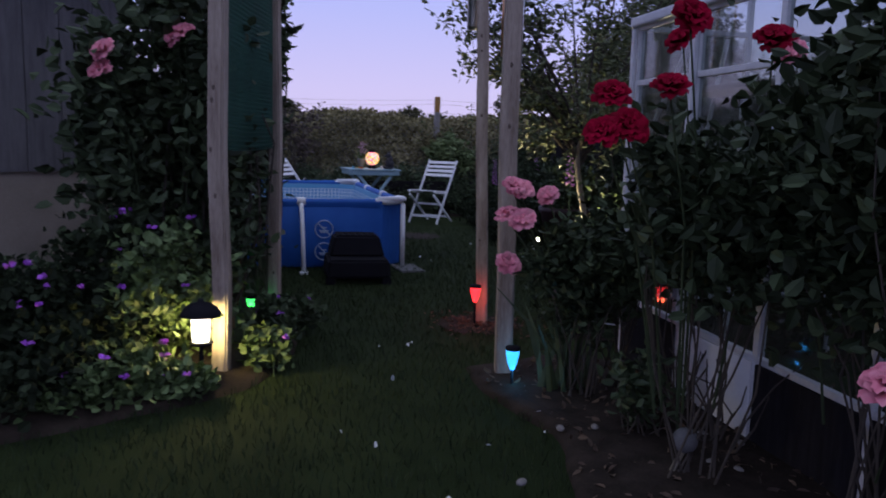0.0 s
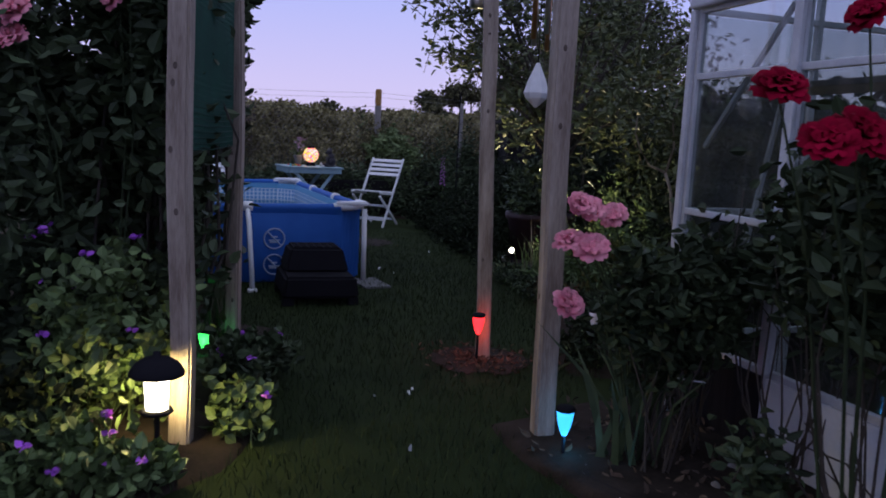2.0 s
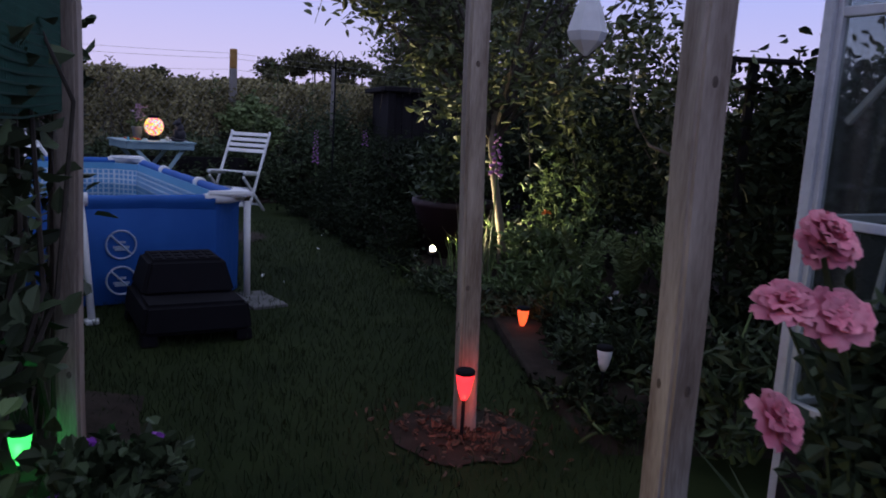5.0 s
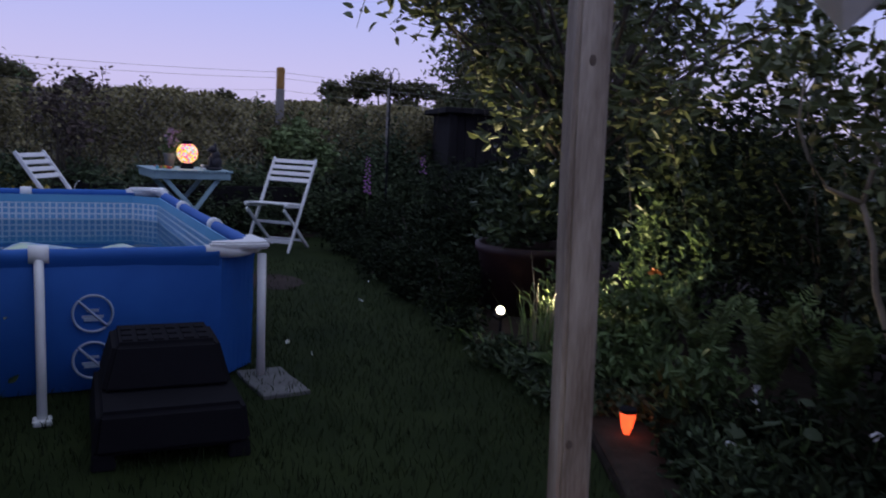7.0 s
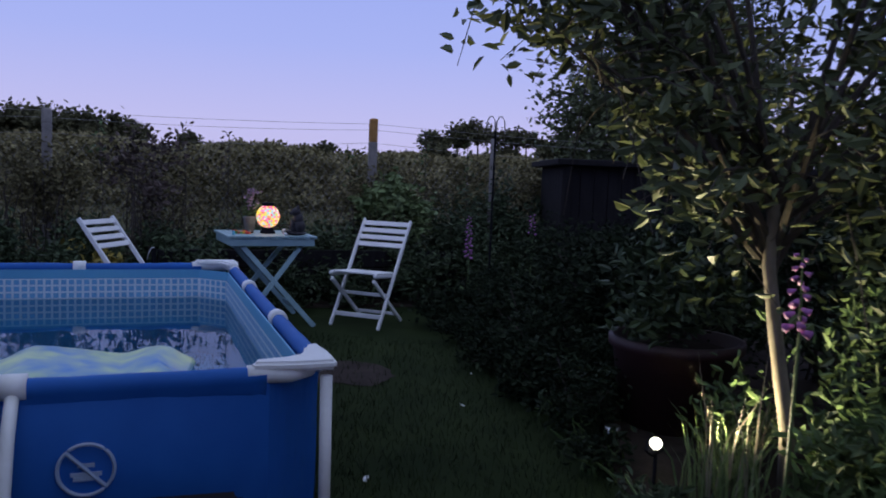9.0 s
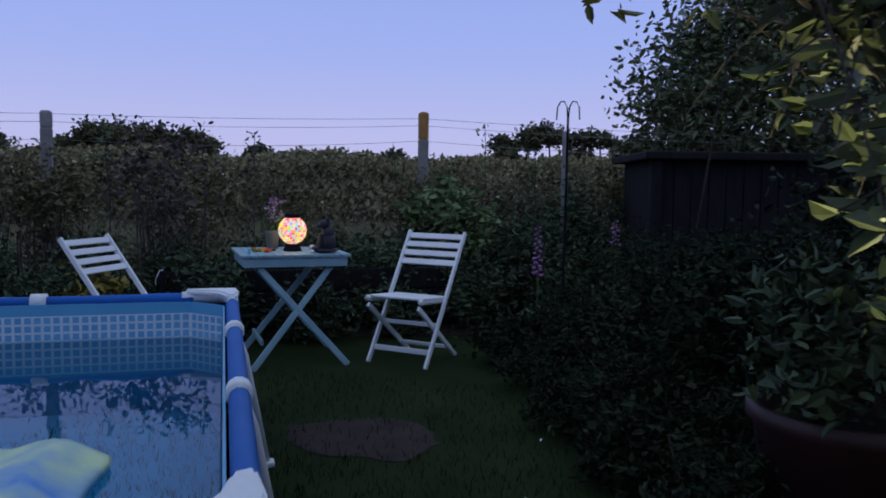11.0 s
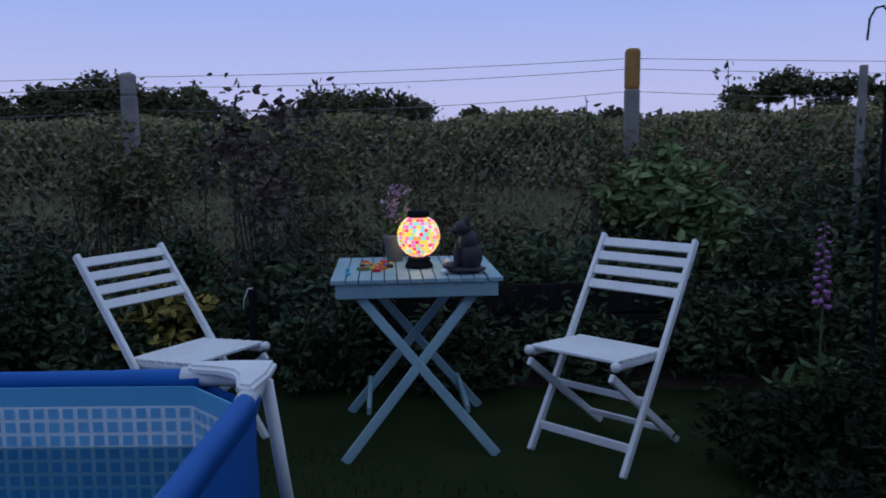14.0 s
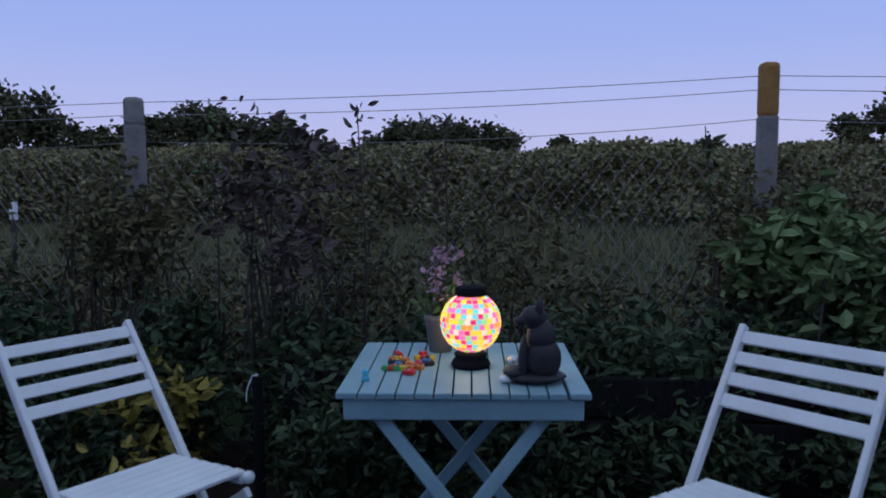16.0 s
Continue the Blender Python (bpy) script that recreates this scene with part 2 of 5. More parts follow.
G_LANTERN = glow("lit_lantern_glass", (1.0, 0.97, 0.80), 5.0)
G_SPOT = glow("lit_spotlight_lens", (1.0, 0.95, 0.75), 6.0)
G_RED = glow("lit_red_glass", (1.0, 0.03, 0.04), 2.0)
G_BLUE = glow("lit_blue_glass", (0.02, 0.42, 1.0), 1.6)
G_AMBER = glow("lit_amber_glass", (1.0, 0.10, 0.03), 1.6)
G_GREEN = glow("lit_green_glass", (0.02, 0.9, 0.15), 1.6)
G_GROUT = glow("lit_grout", (1.0, 0.72, 0.55), 0.5)

# ---------------------------------------------------------------- builders
rng = np.random.default_rng(7)


def thing(name, place=(0, 0, 0), rz=0.0, label="", category="", group="", kind=""):
    ob = new(name)
    ob.matrix_basis = pose(*place, 0, 0, rz)
    ob.empty_display_size = 0.1
    return tagged(ob, label, category, group, kind)


def part(name, bm, material, parent=None, label="", smooth=False):
    me = bpy.data.meshes.new(name)
    if isinstance(bm, tuple):
        me.from_pydata(bm[0], [], bm[1])
    else:
        bm.to_mesh(me)
        bm.free()
    me.materials.append(material)
    if smooth:
        me.polygons.foreach_set("use_smooth", [True] * len(me.polygons))
    ob = new(name, me)
    if parent:
        ob.parent = parent
    return tagged(ob, label)


def box(bm, lo, hi, bev=0.0):
    vs = [bm.verts.new((x, y, z)) for x in (lo[0], hi[0]) for y in (lo[1], hi[1]) for z in (lo[2], hi[2])]
    fs = [bm.faces.new([vs[i] for i in q]) for q in ((0, 1, 3, 2), (4, 6, 7, 5), (0, 4, 5, 1), (2, 3, 7, 6), (0, 2, 6, 4), (1, 5, 7, 3))]
    if bev:
        es = list({e for f in fs for e in f.edges})
        bmesh.ops.bevel(bm, geom=es, offset=bev, segments=2, affect="EDGES", profile=0.5)
    return bm


def beam(a, b, w, h, side=(1, 0, 0), bev=0.004):
    """A bevelled bar from a to b, w thick along side and h across it."""
    a, b = Vector(a), Vector(b)
    d = (b - a).normalized()
    s = Vector(side)
    s = (s - d * s.dot(d)).normalized()
    u = d.cross(s)
    bm = box(bmesh.new(), (-w / 2, -h / 2, 0), (w / 2, h / 2, (b - a).length), bev)
    bm.transform(Matrix.Translation(a) @ Matrix((s, u, d)).transposed().to_4x4())
    return bm


def tube(pts, r0, r1=None, sides=8):
    """Verts and faces of a tapered tube along pts."""
    r1 = r0 if r1 is None else r1
    pts = [Vector(p) for p in pts]
    vs, fs = [], []
    for i, p in enumerate(pts):
        d = (pts[min(i + 1, len(pts) - 1)] - pts[max(i - 1, 0)]).normalized()
        s = d.orthogonal().normalized()
        u = d.cross(s)
        r = r0 + (r1 - r0) * i / max(1, len(pts) - 1)
        for k in range(sides):
            t = 2 * math.pi * k / sides
            vs.append(tuple(p + (s * math.cos(t) + u * math.sin(t)) * r))
    for i in range(len(pts) - 1):
        for k in range(sides):
            a, b = i * sides + k, i * sides + (k + 1) % sides
            fs.append((a, b, b + sides, a + sides))
    fs.append(tuple(reversed(range(sides))))
    fs.append(tuple(range(len(vs) - sides, len(vs))))
    return vs, fs


def join(pieces):
    vs, fs = [], []
    for v, f in pieces:
        o = len(vs)
        vs += v
        fs += [tuple(i + o for i in q) for q in f]
    return vs, fs


def lathe(profile, sides=24, centre=(0, 0, 0)):
    """A turned shape from (radius, height) pairs."""
    vs, fs = [], []
    for r, z in profile:
        for k in range(sides):
            t = 2 * math.pi * k / sides
            vs.append((centre[0] + r * math.cos(t), centre[1] + r * math.sin(t), centre[2] + z))
    for i in range(len(profile) - 1):
        for k in range(sides):
            a, b = i * sides + k, i * sides + (k + 1) % sides
            fs.append((a, b, b + sides, a + sides))
    fs.append(tuple(reversed(range(sides))))
    fs.append(tuple(range(len(vs) - sides, len(vs))))
    return vs, fs


def leaves(points, size, aspect=0.5, up=0.3, seed=1, outward=None):
    """Folded pointed leaves, one at each point, turned at random."""
    g = np.random.default_rng(seed)
    n = len(points)
    d = g.normal(size=(n, 3))
    d[:, 2] = d[:, 2] * 0.6 + up
    if outward is not None:
        d += outward
    d /= np.linalg.norm(d, axis=1, keepdims=True)
    s = np.cross(d, g.normal(size=(n, 3)))
    s /= np.linalg.norm(s, axis=1, keepdims=True) + 1e-9
    u = np.cross(s, d)
    L = size * g.uniform(0.6, 1.25, size=(n, 1))
    W = L * aspect * 0.5
    F = L * 0.10
    p = np.asarray(points)
    q = np.stack([p, p + d * L * 0.30 + s * W * 0.9 + u * F, p + d * L * 0.68 + s * W * 0.75 + u * F * 0.7, p + d * L - u * F,
                  p + d * L * 0.68 - s * W * 0.75 + u * F * 0.7, p + d * L * 0.30 - s * W * 0.9 + u * F], axis=1).reshape(-1, 3)
    base = np.arange(n)[:, None] * 6
    f = np.concatenate([base + np.array([[0, 1, 2, 3]]), base + np.array([[0, 3, 4, 5]])])
    return [tuple(v) for v in q.tolist()], [tuple(v) for v in f.tolist()]


def blades(points, height, width, lean, seed=1):
    """Thin tapering blades of grass standing on points."""
    g = np.random.default_rng(seed)
    n = len(points)
    p = np.asarray(points)
    a = g.uniform(0, 2 * np.pi, n)
    s = np.stack([np.cos(a), np.sin(a), 0 * a], 1)
    b = g.uniform(0, 2 * np.pi, n)
    o = np.stack([np.cos(b), np.sin(b), 0 * b], 1) * (g.uniform(0.1, 1, (n, 1)) * lean)
    h = height * g.uniform(0.5, 1.2, (n, 1))
    z = np.array([[0, 0, 1.0]])
    w = width
    q = np.stack([p - s * w, p + s * w, p + s * w * 0.7 + o * h * 0.35 + z * h * 0.6, p - s * w * 0.7 + o * h * 0.35 + z * h * 0.6, p + o * h + z * h * 0.95], 1).reshape(-1, 3)
    base = np.arange(n)[:, None] * 5
    f4 = (base + np.array([[0, 1, 2, 3]])).tolist()
    f3 = (base + np.array([[3, 2, 4]])).tolist()
    return [tuple(v) for v in q.tolist()], [tuple(v) for v in f4 + f3]


def cloud(centre, radii, n, clumps, seed, tight=0.26, floor=0.02, shell=0.55):
    """Leaf points in clumps that fill a lumpy ellipsoid."""
    g = np.random.default_rng(seed)
    c = g.normal(size=(clumps, 3))
    c /= np.linalg.norm(c, axis=1, keepdims=True)
    c *= g.uniform(shell, 1.0, (clumps, 1))
    k = g.integers(0, clumps, n)
    p = c[k] + g.normal(size=(n, 3)) * tight * g.uniform(0.5, 1.2, (clumps, 1))[k]
    p = p * np.array(radii) + np.array(centre)
    p[:, 2] = np.maximum(p[:, 2], floor + g.uniform(0, 0.05, n))
    return p


def stems(base, tips, r, g, bend=0.15):
    """Curved stems from a base to each tip."""
    out = []
    for t in tips:
        b = Vector(base) + Vector((g.normal() * 0.05, g.normal() * 0.05, 0))
        t = Vector(t)
        m = b.lerp(t, 0.5) + Vector((g.normal(), g.normal(), abs(g.normal()))) * bend * (t - b).length
        pts = [b.lerp(m, k / 3).lerp(m.lerp(t, k / 3), k / 3) for k in range(4)]
        out.append(tube(pts, r, r * 0.4, 5))
    return join(out)


def shrub(name, place, radii, height, n, size, material, label, seed, clumps=40, aspect=0.5, category="shrub", tight=0.26, stem=M_TWIG, group="", shell=0.45, up=0.3):
    """A bush: woody stems and a crown of leaves; height is the middle of the crown."""
    ob = thing(name, place, 0, label, category, group)
    g = np.random.default_rng(seed)
    pts = cloud((0, 0, height), radii, n, clumps, seed, tight, 0.02, shell)
    part("foliage", leaves(pts, size, aspect, up, seed), material, ob)
    tips = pts[g.integers(0, n, 14)]
    tagged(part("stem", stems((0, 0, 0), tips, 0.005 if category == "rose" else 0.010, g), stem, ob), kind="stuff")
    return ob

# ---------------------------------------------------------------- ground and beds
bm = bmesh.new()
bmesh.ops.create_grid(bm, x_segments=60, y_segments=60, size=300)
for v in bm.verts:
    v.co.z = -0.001
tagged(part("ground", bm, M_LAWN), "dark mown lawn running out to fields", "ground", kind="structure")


def bed(outline, label):
    """A low mound of soil over an outline."""
    bm = bmesh.new()
    c = Vector((sum(p[0] for p in outline), sum(p[1] for p in outline))) / len(outline)
    ring = []
    m = len(outline)
    for i in range(m):
        a, b = Vector(outline[i]), Vector(outline[(i + 1) % m])
        for k in range(6):
            p = a.lerp(b, k / 6)
            ring.append(p + Vector((noise.noise((p.x * 3, p.y * 3, 1)), noise.noise((p.x * 3, p.y * 3, 5)))) * 0.05)
    rows = []
    for f, z in ((1.0, -0.01), (0.96, 0.02), (0.85, 0.035), (0.6, 0.045), (0.3, 0.05)):
        rows.append([bm.verts.new((*(c + (p - c) * f), z + noise.noise((p.x * 6, p.y * 6, f * 9)) * 0.012)) for p in ring])
    for r0, r1 in zip(rows, rows[1:]):
        for i in range(len(ring)):
            bm.faces.new((r0[i], r0[(i + 1) % len(ring)], r1[(i + 1) % len(ring)], r1[i]))
    bm.faces.new(rows[-1])
    bmesh.ops.recalc_face_normals(bm, faces=bm.faces[:])
    return tagged(part("flower_bed", bm, M_SOIL, smooth=True), label, "flower bed", kind="structure")


bed([(1.95, 2.4), (1.80, 3.7), (1.62, 4.3), (1.2, 4.75), (1.02, 5.1), (1.5, 5.6), (2.1, 5.4), (3.1, 3.4), (3.2, 2.4)], "bare dark soil bed beside the greenhouse")
bed([(1.35, 5.9), (1.2, 6.6), (1.08, 7.6), (0.75, 8.6), (0.45, 9.4), (0.2, 10.0), (-0.4, 11.5), (-0.85, 12.3), (0.2, 13.2), (3.2, 12.4), (3.2, 6.0)], "soil bed under dense shrubs along the lawn")
bed([(-0.35, 3.3), (0.02, 3.95), (0.2, 4.35), (0.1, 5.0), (-0.15, 5.6), (-0.4, 6.3), (-1.9, 6.5), (-1.9, 2.6)], "soil bed under geraniums and climbers")
bed([(-7.2, 9.5), (-4.2, 11.5), (-1.3, 13.1), (0.4, 14.1), (0.1, 14.9), (-1.95, 13.75), (-4.65, 12.05), (-7.5, 10.2)], "soil bed along the wire fence")
bm = bmesh.new()
bmesh.ops.create_circle(bm, cap_ends=True, segments=40, radius=1)
for v in bm.verts:
    r = 0.27 + 0.04 * noise.noise((v.co.x * 2, v.co.y * 2, 0))
    v.co = Vector((0.86 + v.co.x * r, 6.06 + v.co.y * r, 0.006))
tagged(part("tree_pit", bm, M_SOIL), "round bare patch in the lawn at a post", "soil", kind="structure")
g = np.random.default_rng(3)
pts = np.stack([0.86 + g.normal(0, 0.13, 420), 6.06 + g.normal(0, 0.13, 420), np.full(420, 0.012)], 1)
tagged(part("bark_chips", leaves(pts, 0.032, 0.5, 0.0, 3), M_BARK_CHIP), "scattered reddish bark chips round a post", "bark chips", kind="stuff")
def bare_patch(x, y, rx, ry, seed):
    """A worn patch of trodden soil with a ragged edge."""
    bm = bmesh.new()
    bmesh.ops.create_circle(bm, cap_ends=True, segments=48, radius=1)
    for v in bm.verts:
        k = 1 + 0.28 * noise.noise((v.co.x * 1.6, v.co.y * 1.6, seed)) + 0.10 * noise.noise((v.co.x * 6, v.co.y * 6, seed))
        v.co = Vector((x + v.co.x * rx * k, y + v.co.y * ry * k, 0.004))
    tagged(part("bare_patch", bm, M_TRODDEN), "worn bare soil patch in the lawn", "soil", kind="structure")


PATCHES = ((-1.08, 10.35, 0.40, 0.28),)
for k, p in enumerate(PATCHES):
    bare_patch(*p, k * 7.3)

g = np.random.default_rng(11)
N = 70000
gx, gy = g.uniform(-2.6, 2.0, N), g.uniform(2.6, 12.6, N)
keep = (np.hypot(gx - 0.86, gy - 6.06) > 0.25)
for px_, py_, prx, pry in PATCHES:
    keep &= (np.hypot((gx - px_) / prx, (gy - py_) / pry) > 1 + 0.3 * g.normal(size=N)) | (g.uniform(size=N) < 0.22)
keep &= g.uniform(size=N) > np.interp(gy, [8.5, 10.5], [0.0, 0.45])
keep &= gx < np.interp(gy, [2.4, 3.7, 4.3, 4.75, 5.1, 5.9, 6.6, 7.6, 8.6, 9.4, 10, 11.5, 12.6], [1.95, 1.8, 1.62, 1.2, 1.1, 1.52, 1.36, 1.22, 0.9, 0.5, 0.25, -0.4, -1.1])
keep &= gx > np.interp(gy, [2.6, 3.3, 3.95, 4.35, 5.6, 6.3], [-2.0, -0.35, 0.0, 0.2, -0.15, -2.6])
keep &= (gy - 8.06) < 3.4 - 0.0 * gx
pts = np.stack([gx, gy, 0 * gx], 1)[keep]
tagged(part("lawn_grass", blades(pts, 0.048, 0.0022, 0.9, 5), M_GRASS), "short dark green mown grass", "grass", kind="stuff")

# ---------------------------------------------------------------- wire fence
FD, FN = Vector((0.8436, 0.537, 0)), Vector((0.537, -0.8436, 0))
FO = Vector((-1.922, 13.834, 0))
fence = thing("wire_fence", FO, math.degrees(math.atan2(0.537, 0.8436)), "chain-link fence on concrete posts with strained wires", "fence")


def fence_post(x, top, lichen):
    bm = box(bmesh.new(), (-0.043, -0.043, -0.05), (0.043, 0.043, top - (0.25 if lichen else 0.14)), 0.012)
    p = part("post", bm, M_CONCRETE, fence, "grey concrete post with worn corners")
    p.location.x = x
    bm = box(bmesh.new(), (-0.044, -0.044, top - (0.26 if lichen else 0.15)), (0.044, 0.044, top), 0.022)
    c = part("cap", bm, M_LICHEN if lichen else M_CONCRETE, p, "orange lichen-covered post top" if lichen else "")
    return p


fence_post(0, 1.90, True)
fence_post(-3.16, 1.785, False)
fence_post(-6.3, 1.80, False)
fence_post(4.6, 1.85, False)
bm = []
CELL, LO, HI = 0.082, 0.12, 1.50
for k in range(int(10.6 / CELL)):
    x0 = -6.6 + k * CELL
    for s in (-1, 1):
        run = (HI - LO) * 0.72
        pts = [(x0 + (s * run if s > 0 else run) * f - (run if s < 0 else 0) * 0 - (2 * run * f if s < 0 else 0), 0.06, LO + (HI - LO) * f) for f in (0, 0.5, 1)]
        bm.append(tube([(x, 0.06 + 0.01 * noise.noise((x * 2, z * 2, 0)), z + 0.03 * noise.noise((x, 3, 0)) * z) for x, _, z in pts], 0.0016, None, 3))
part("chain_link", join(bm), M_WIRE, fence, "slack galvanised chain-link mesh")
for z, sag in ((1.78, 0.03), (1.845, 0.02), (1.64, 0.05)):
    for a, b in ((-6.3, -3.16), (-3.16, 0.0), (0.0, 4.6)):
        dz = {-6.3: -0.08, -3.16: -0.08, 0.0: 0.0, 4.6: -0.05}
        pts = [(a + (b - a) * f, 0.058, z + dz[a] * (1 - f) + dz[b] * f - sag * 4 * f * (1 - f)) for f in [i / 12 for i in range(13)]]
        part("strained_wire", tube(pts, 0.0024, None, 4), M_WIRE, fence)

# ---------------------------------------------------------------- field, hedge and trees beyond
def fp(s, off, z=0.0):
    """A point s along the fence and off metres beyond it."""
    return FO + FD * s - FN * off + Vector((0, 0, z))


N = 40000
s, o = g.uniform(-16, 12, N), g.uniform(0.3, 1, N) ** 1.6 * 17
pts = np.array([FO.x, FO.y, 0]) + s[:, None] * np.array(FD) - o[:, None] * np.array(FN)
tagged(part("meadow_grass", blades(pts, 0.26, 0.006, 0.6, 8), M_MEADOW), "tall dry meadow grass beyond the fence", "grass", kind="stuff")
N = 190000
s = g.uniform(-34, 34, N)
pts = np.array([FO.x, FO.y, 0]) + s[:, None] * np.array(FD) - (17.5 + g.normal(0, 0.9, N))[:, None] * np.array(FN)
top = 2.12 + np.array([noise.noise((v * 0.35, 0, 0)) * 0.28 + noise.noise((v * 1.3, 4, 0)) * 0.14 for v in s])
pts[:, 2] = top * g.uniform(0.0, 1.0, N) ** 0.7
lump = np.array([noise.noise((v * 0.7, z * 0.9, 2)) + 0.6 * noise.noise((v * 2.1, z * 2.4, 7)) for v, z in zip(s.tolist(), pts[:, 2].tolist())])
pts += (1.1 * lump)[:, None] * np.array(FN)
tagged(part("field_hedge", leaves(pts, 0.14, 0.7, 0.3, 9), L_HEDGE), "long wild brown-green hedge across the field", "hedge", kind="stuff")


def far_tree(place, width, height, seed, flat=False):
    ob = thing("tree", place, 0, "distant umbrella-shaped pine with gaps" if flat else "distant round-topped broadleaf tree in dusk", "tree", "trees beyond the field")
    part("trunk", tube([(0, 0, 0), (0.1, 0, height * 0.4), (0, 0.1, height * 0.75)], width * 0.035, width * 0.015, 7), M_TWIG, ob)
    pts = cloud((0, 0, height * (0.82 if flat else 0.55)), (width * 0.45, width * 0.45, height * (0.13 if flat else 0.40)), 900 if flat else int(1150 * width), 12 if flat else 70, seed, 0.24 if flat else 0.13)
    part("crown", leaves(pts, 0.32 if not flat else 0.26, 0.65, 0.2, seed), L_FAR, ob)


for i, (x, y, w, h) in enumerate(((-41.4, 37.2, 8.5, 5.7), (-38.6, 41.2, 7.5, 5.2), (-44.0, 35.0, 5.0, 4.2), (-31.9, 47.6, 7.0, 5.1), (-29.0, 49.6, 6.0, 4.6), (-34.0, 46.0, 4.5, 4.2), (-27.6, 56.6, 2.4, 4.1), (-45.6, 27.2, 9.0, 6.9), (-43.8, 31.6, 5.0, 4.6), (-49.0, 22.0, 10.0, 7.2), (-23.5, 57.0, 7.0, 3.3), (-18.0, 57.0, 8.0, 3.4), (-12.5, 56.5, 6.0, 3.2))):
    far_tree((x, y, 0), w, h, 60 + i)
for i, (x, y, w, h) in enumerate(((-9.3, 52.6, 1.9, 4.5), (-7.9, 53.3, 2.6, 4.9), (-6.6, 53.0, 2.8, 5.1), (-5.2, 53.6, 2.9, 4.8), (-3.7, 53.4, 2.6, 4.9))):
    far_tree((x, y, 0), w, h, 90 + i, True)
for i, (x, y, w, h) in enumerate(((-8.5, 51.0, 3.4, 3.4), (-5.0, 51.5, 4.5, 3.3), (-1.5, 52.0, 4.0, 4.3), (2.5, 50.0, 6.0, 4.4), (8.0, 48.0, 8.0, 4.5))):
    far_tree((x, y, 0), w, h, 120 + i)

# ---------------------------------------------------------------- building beside the lawn
house = thing("garden_building", (-1.75, 5.95, 0), 0, "dim rendered garden building with dark boarded upper wall", "building")
DW = Vector((-0.30, -0.954, 0))
DB = Vector((-0.954, 0.30, 0))


def hp(a, b, z):
    v = DW * a + DB * b
    return (v.x, v.y, z)


def slab(bm, a0, a1, b0, b1, z0, z1):
    vs = [bm.verts.new(hp(a, b, z)) for z in (z0, z1) for a, b in ((a0, b0), (a1, b0), (a1, b1), (a0, b1))]
    for q in ((0, 1, 2, 3), (7, 6, 5, 4), (0, 4, 5, 1), (1, 5, 6, 2), (2, 6, 7, 3), (3, 7, 4, 0)):
        bm.faces.new([vs[i] for i in q])
    bmesh.ops.recalc_face_normals(bm, faces=bm.faces[:])
    return bm


part("wall", slab(bmesh.new(), 0, 5.2, 0.0, 2.6, 0, 0.92), M_RENDER, house, "beige rendered lower wall")
for k in range(22):
    part("board", slab(bmesh.new(), k * 0.236, k * 0.236 + 0.228, -0.02, 0.0, 0.9, 2.3), M_BOARD, house)
part("upper_wall", slab(bmesh.new(), 0, 5.2, 0.004, 2.6, 0.92, 2.3), M_BOARD, house)
part("roof", slab(bmesh.new(), -0.25, 5.4, -0.22, 2.8, 2.3, 2.38), M_SLATE, house)
part("gutter", tube([hp(-0.25, -0.25, 2.27), hp(5.4, -0.25, 2.27)], 0.05, None, 10), M_PLASTIC, house)

# ---------------------------------------------------------------- greenhouse
gh = thing("greenhouse", (1.80, 5.55, 0), math.degrees(math.atan2(-0.88, 0.475)), "white-framed glass greenhouse with low base boards", "greenhouse")
EV, RD, GW, GL_, BAY = 1.78, 2.35, 1.9, 2.48, 0.62
for y in (0.0, GW):
    for k in range(5):
        part("upright", beam((k * BAY, y, 0), (k * BAY, y, EV), 0.035, 0.035, (1, 0, 0), 0.004), M_ALU, gh)
    for z in (0.36, 0.92, 1.50, EV):
        part("rail", beam((0, y, z), (GL_, y, z), 0.028, 0.028, (0, 0, 1), 0.004), M_ALU, gh)
    part("gutter", beam((-0.03, y - 0.02, EV + 0.03), (GL_ + 0.03, y - 0.02, EV + 0.03), 0.06, 0.05, (0, 1, 0), 0.01), M_ALU, gh)
    for k in range(5):
        part("rafter", beam((k * BAY, y, EV), (k * BAY, GW / 2, RD), 0.03, 0.03, (1, 0, 0), 0.004), M_ALU, gh)
    for k in range(4):
        for z0, z1 in ((0.38, 0.91), (0.93, 1.49), (1.51, 1.77)):
            part("pane", box(bmesh.new(), (k * BAY + 0.02, y - 0.002, z0), (k * BAY + BAY - 0.02, y + 0.002, z1)), M_GLASS, gh).visible_shadow = False
        e, r = Vector((k * BAY + 0.02, y, EV + 0.02)), Vector((k * BAY + 0.02, GW / 2, RD + 0.01))
        part("roof_pane", beam(e.lerp(r, 0.5) + Vector((0, 0, 0.0)), e.lerp(r, 0.5) + Vector((BAY - 0.04, 0, 0)), (r - e).length, 0.004, tuple(r - e), 0), M_GLASS, gh).visible_shadow = False
part("ridge", beam((-0.02, GW / 2, RD), (GL_ + 0.02, GW / 2, RD), 0.05, 0.05, (0, 1, 0), 0.006), M_ALU, gh)
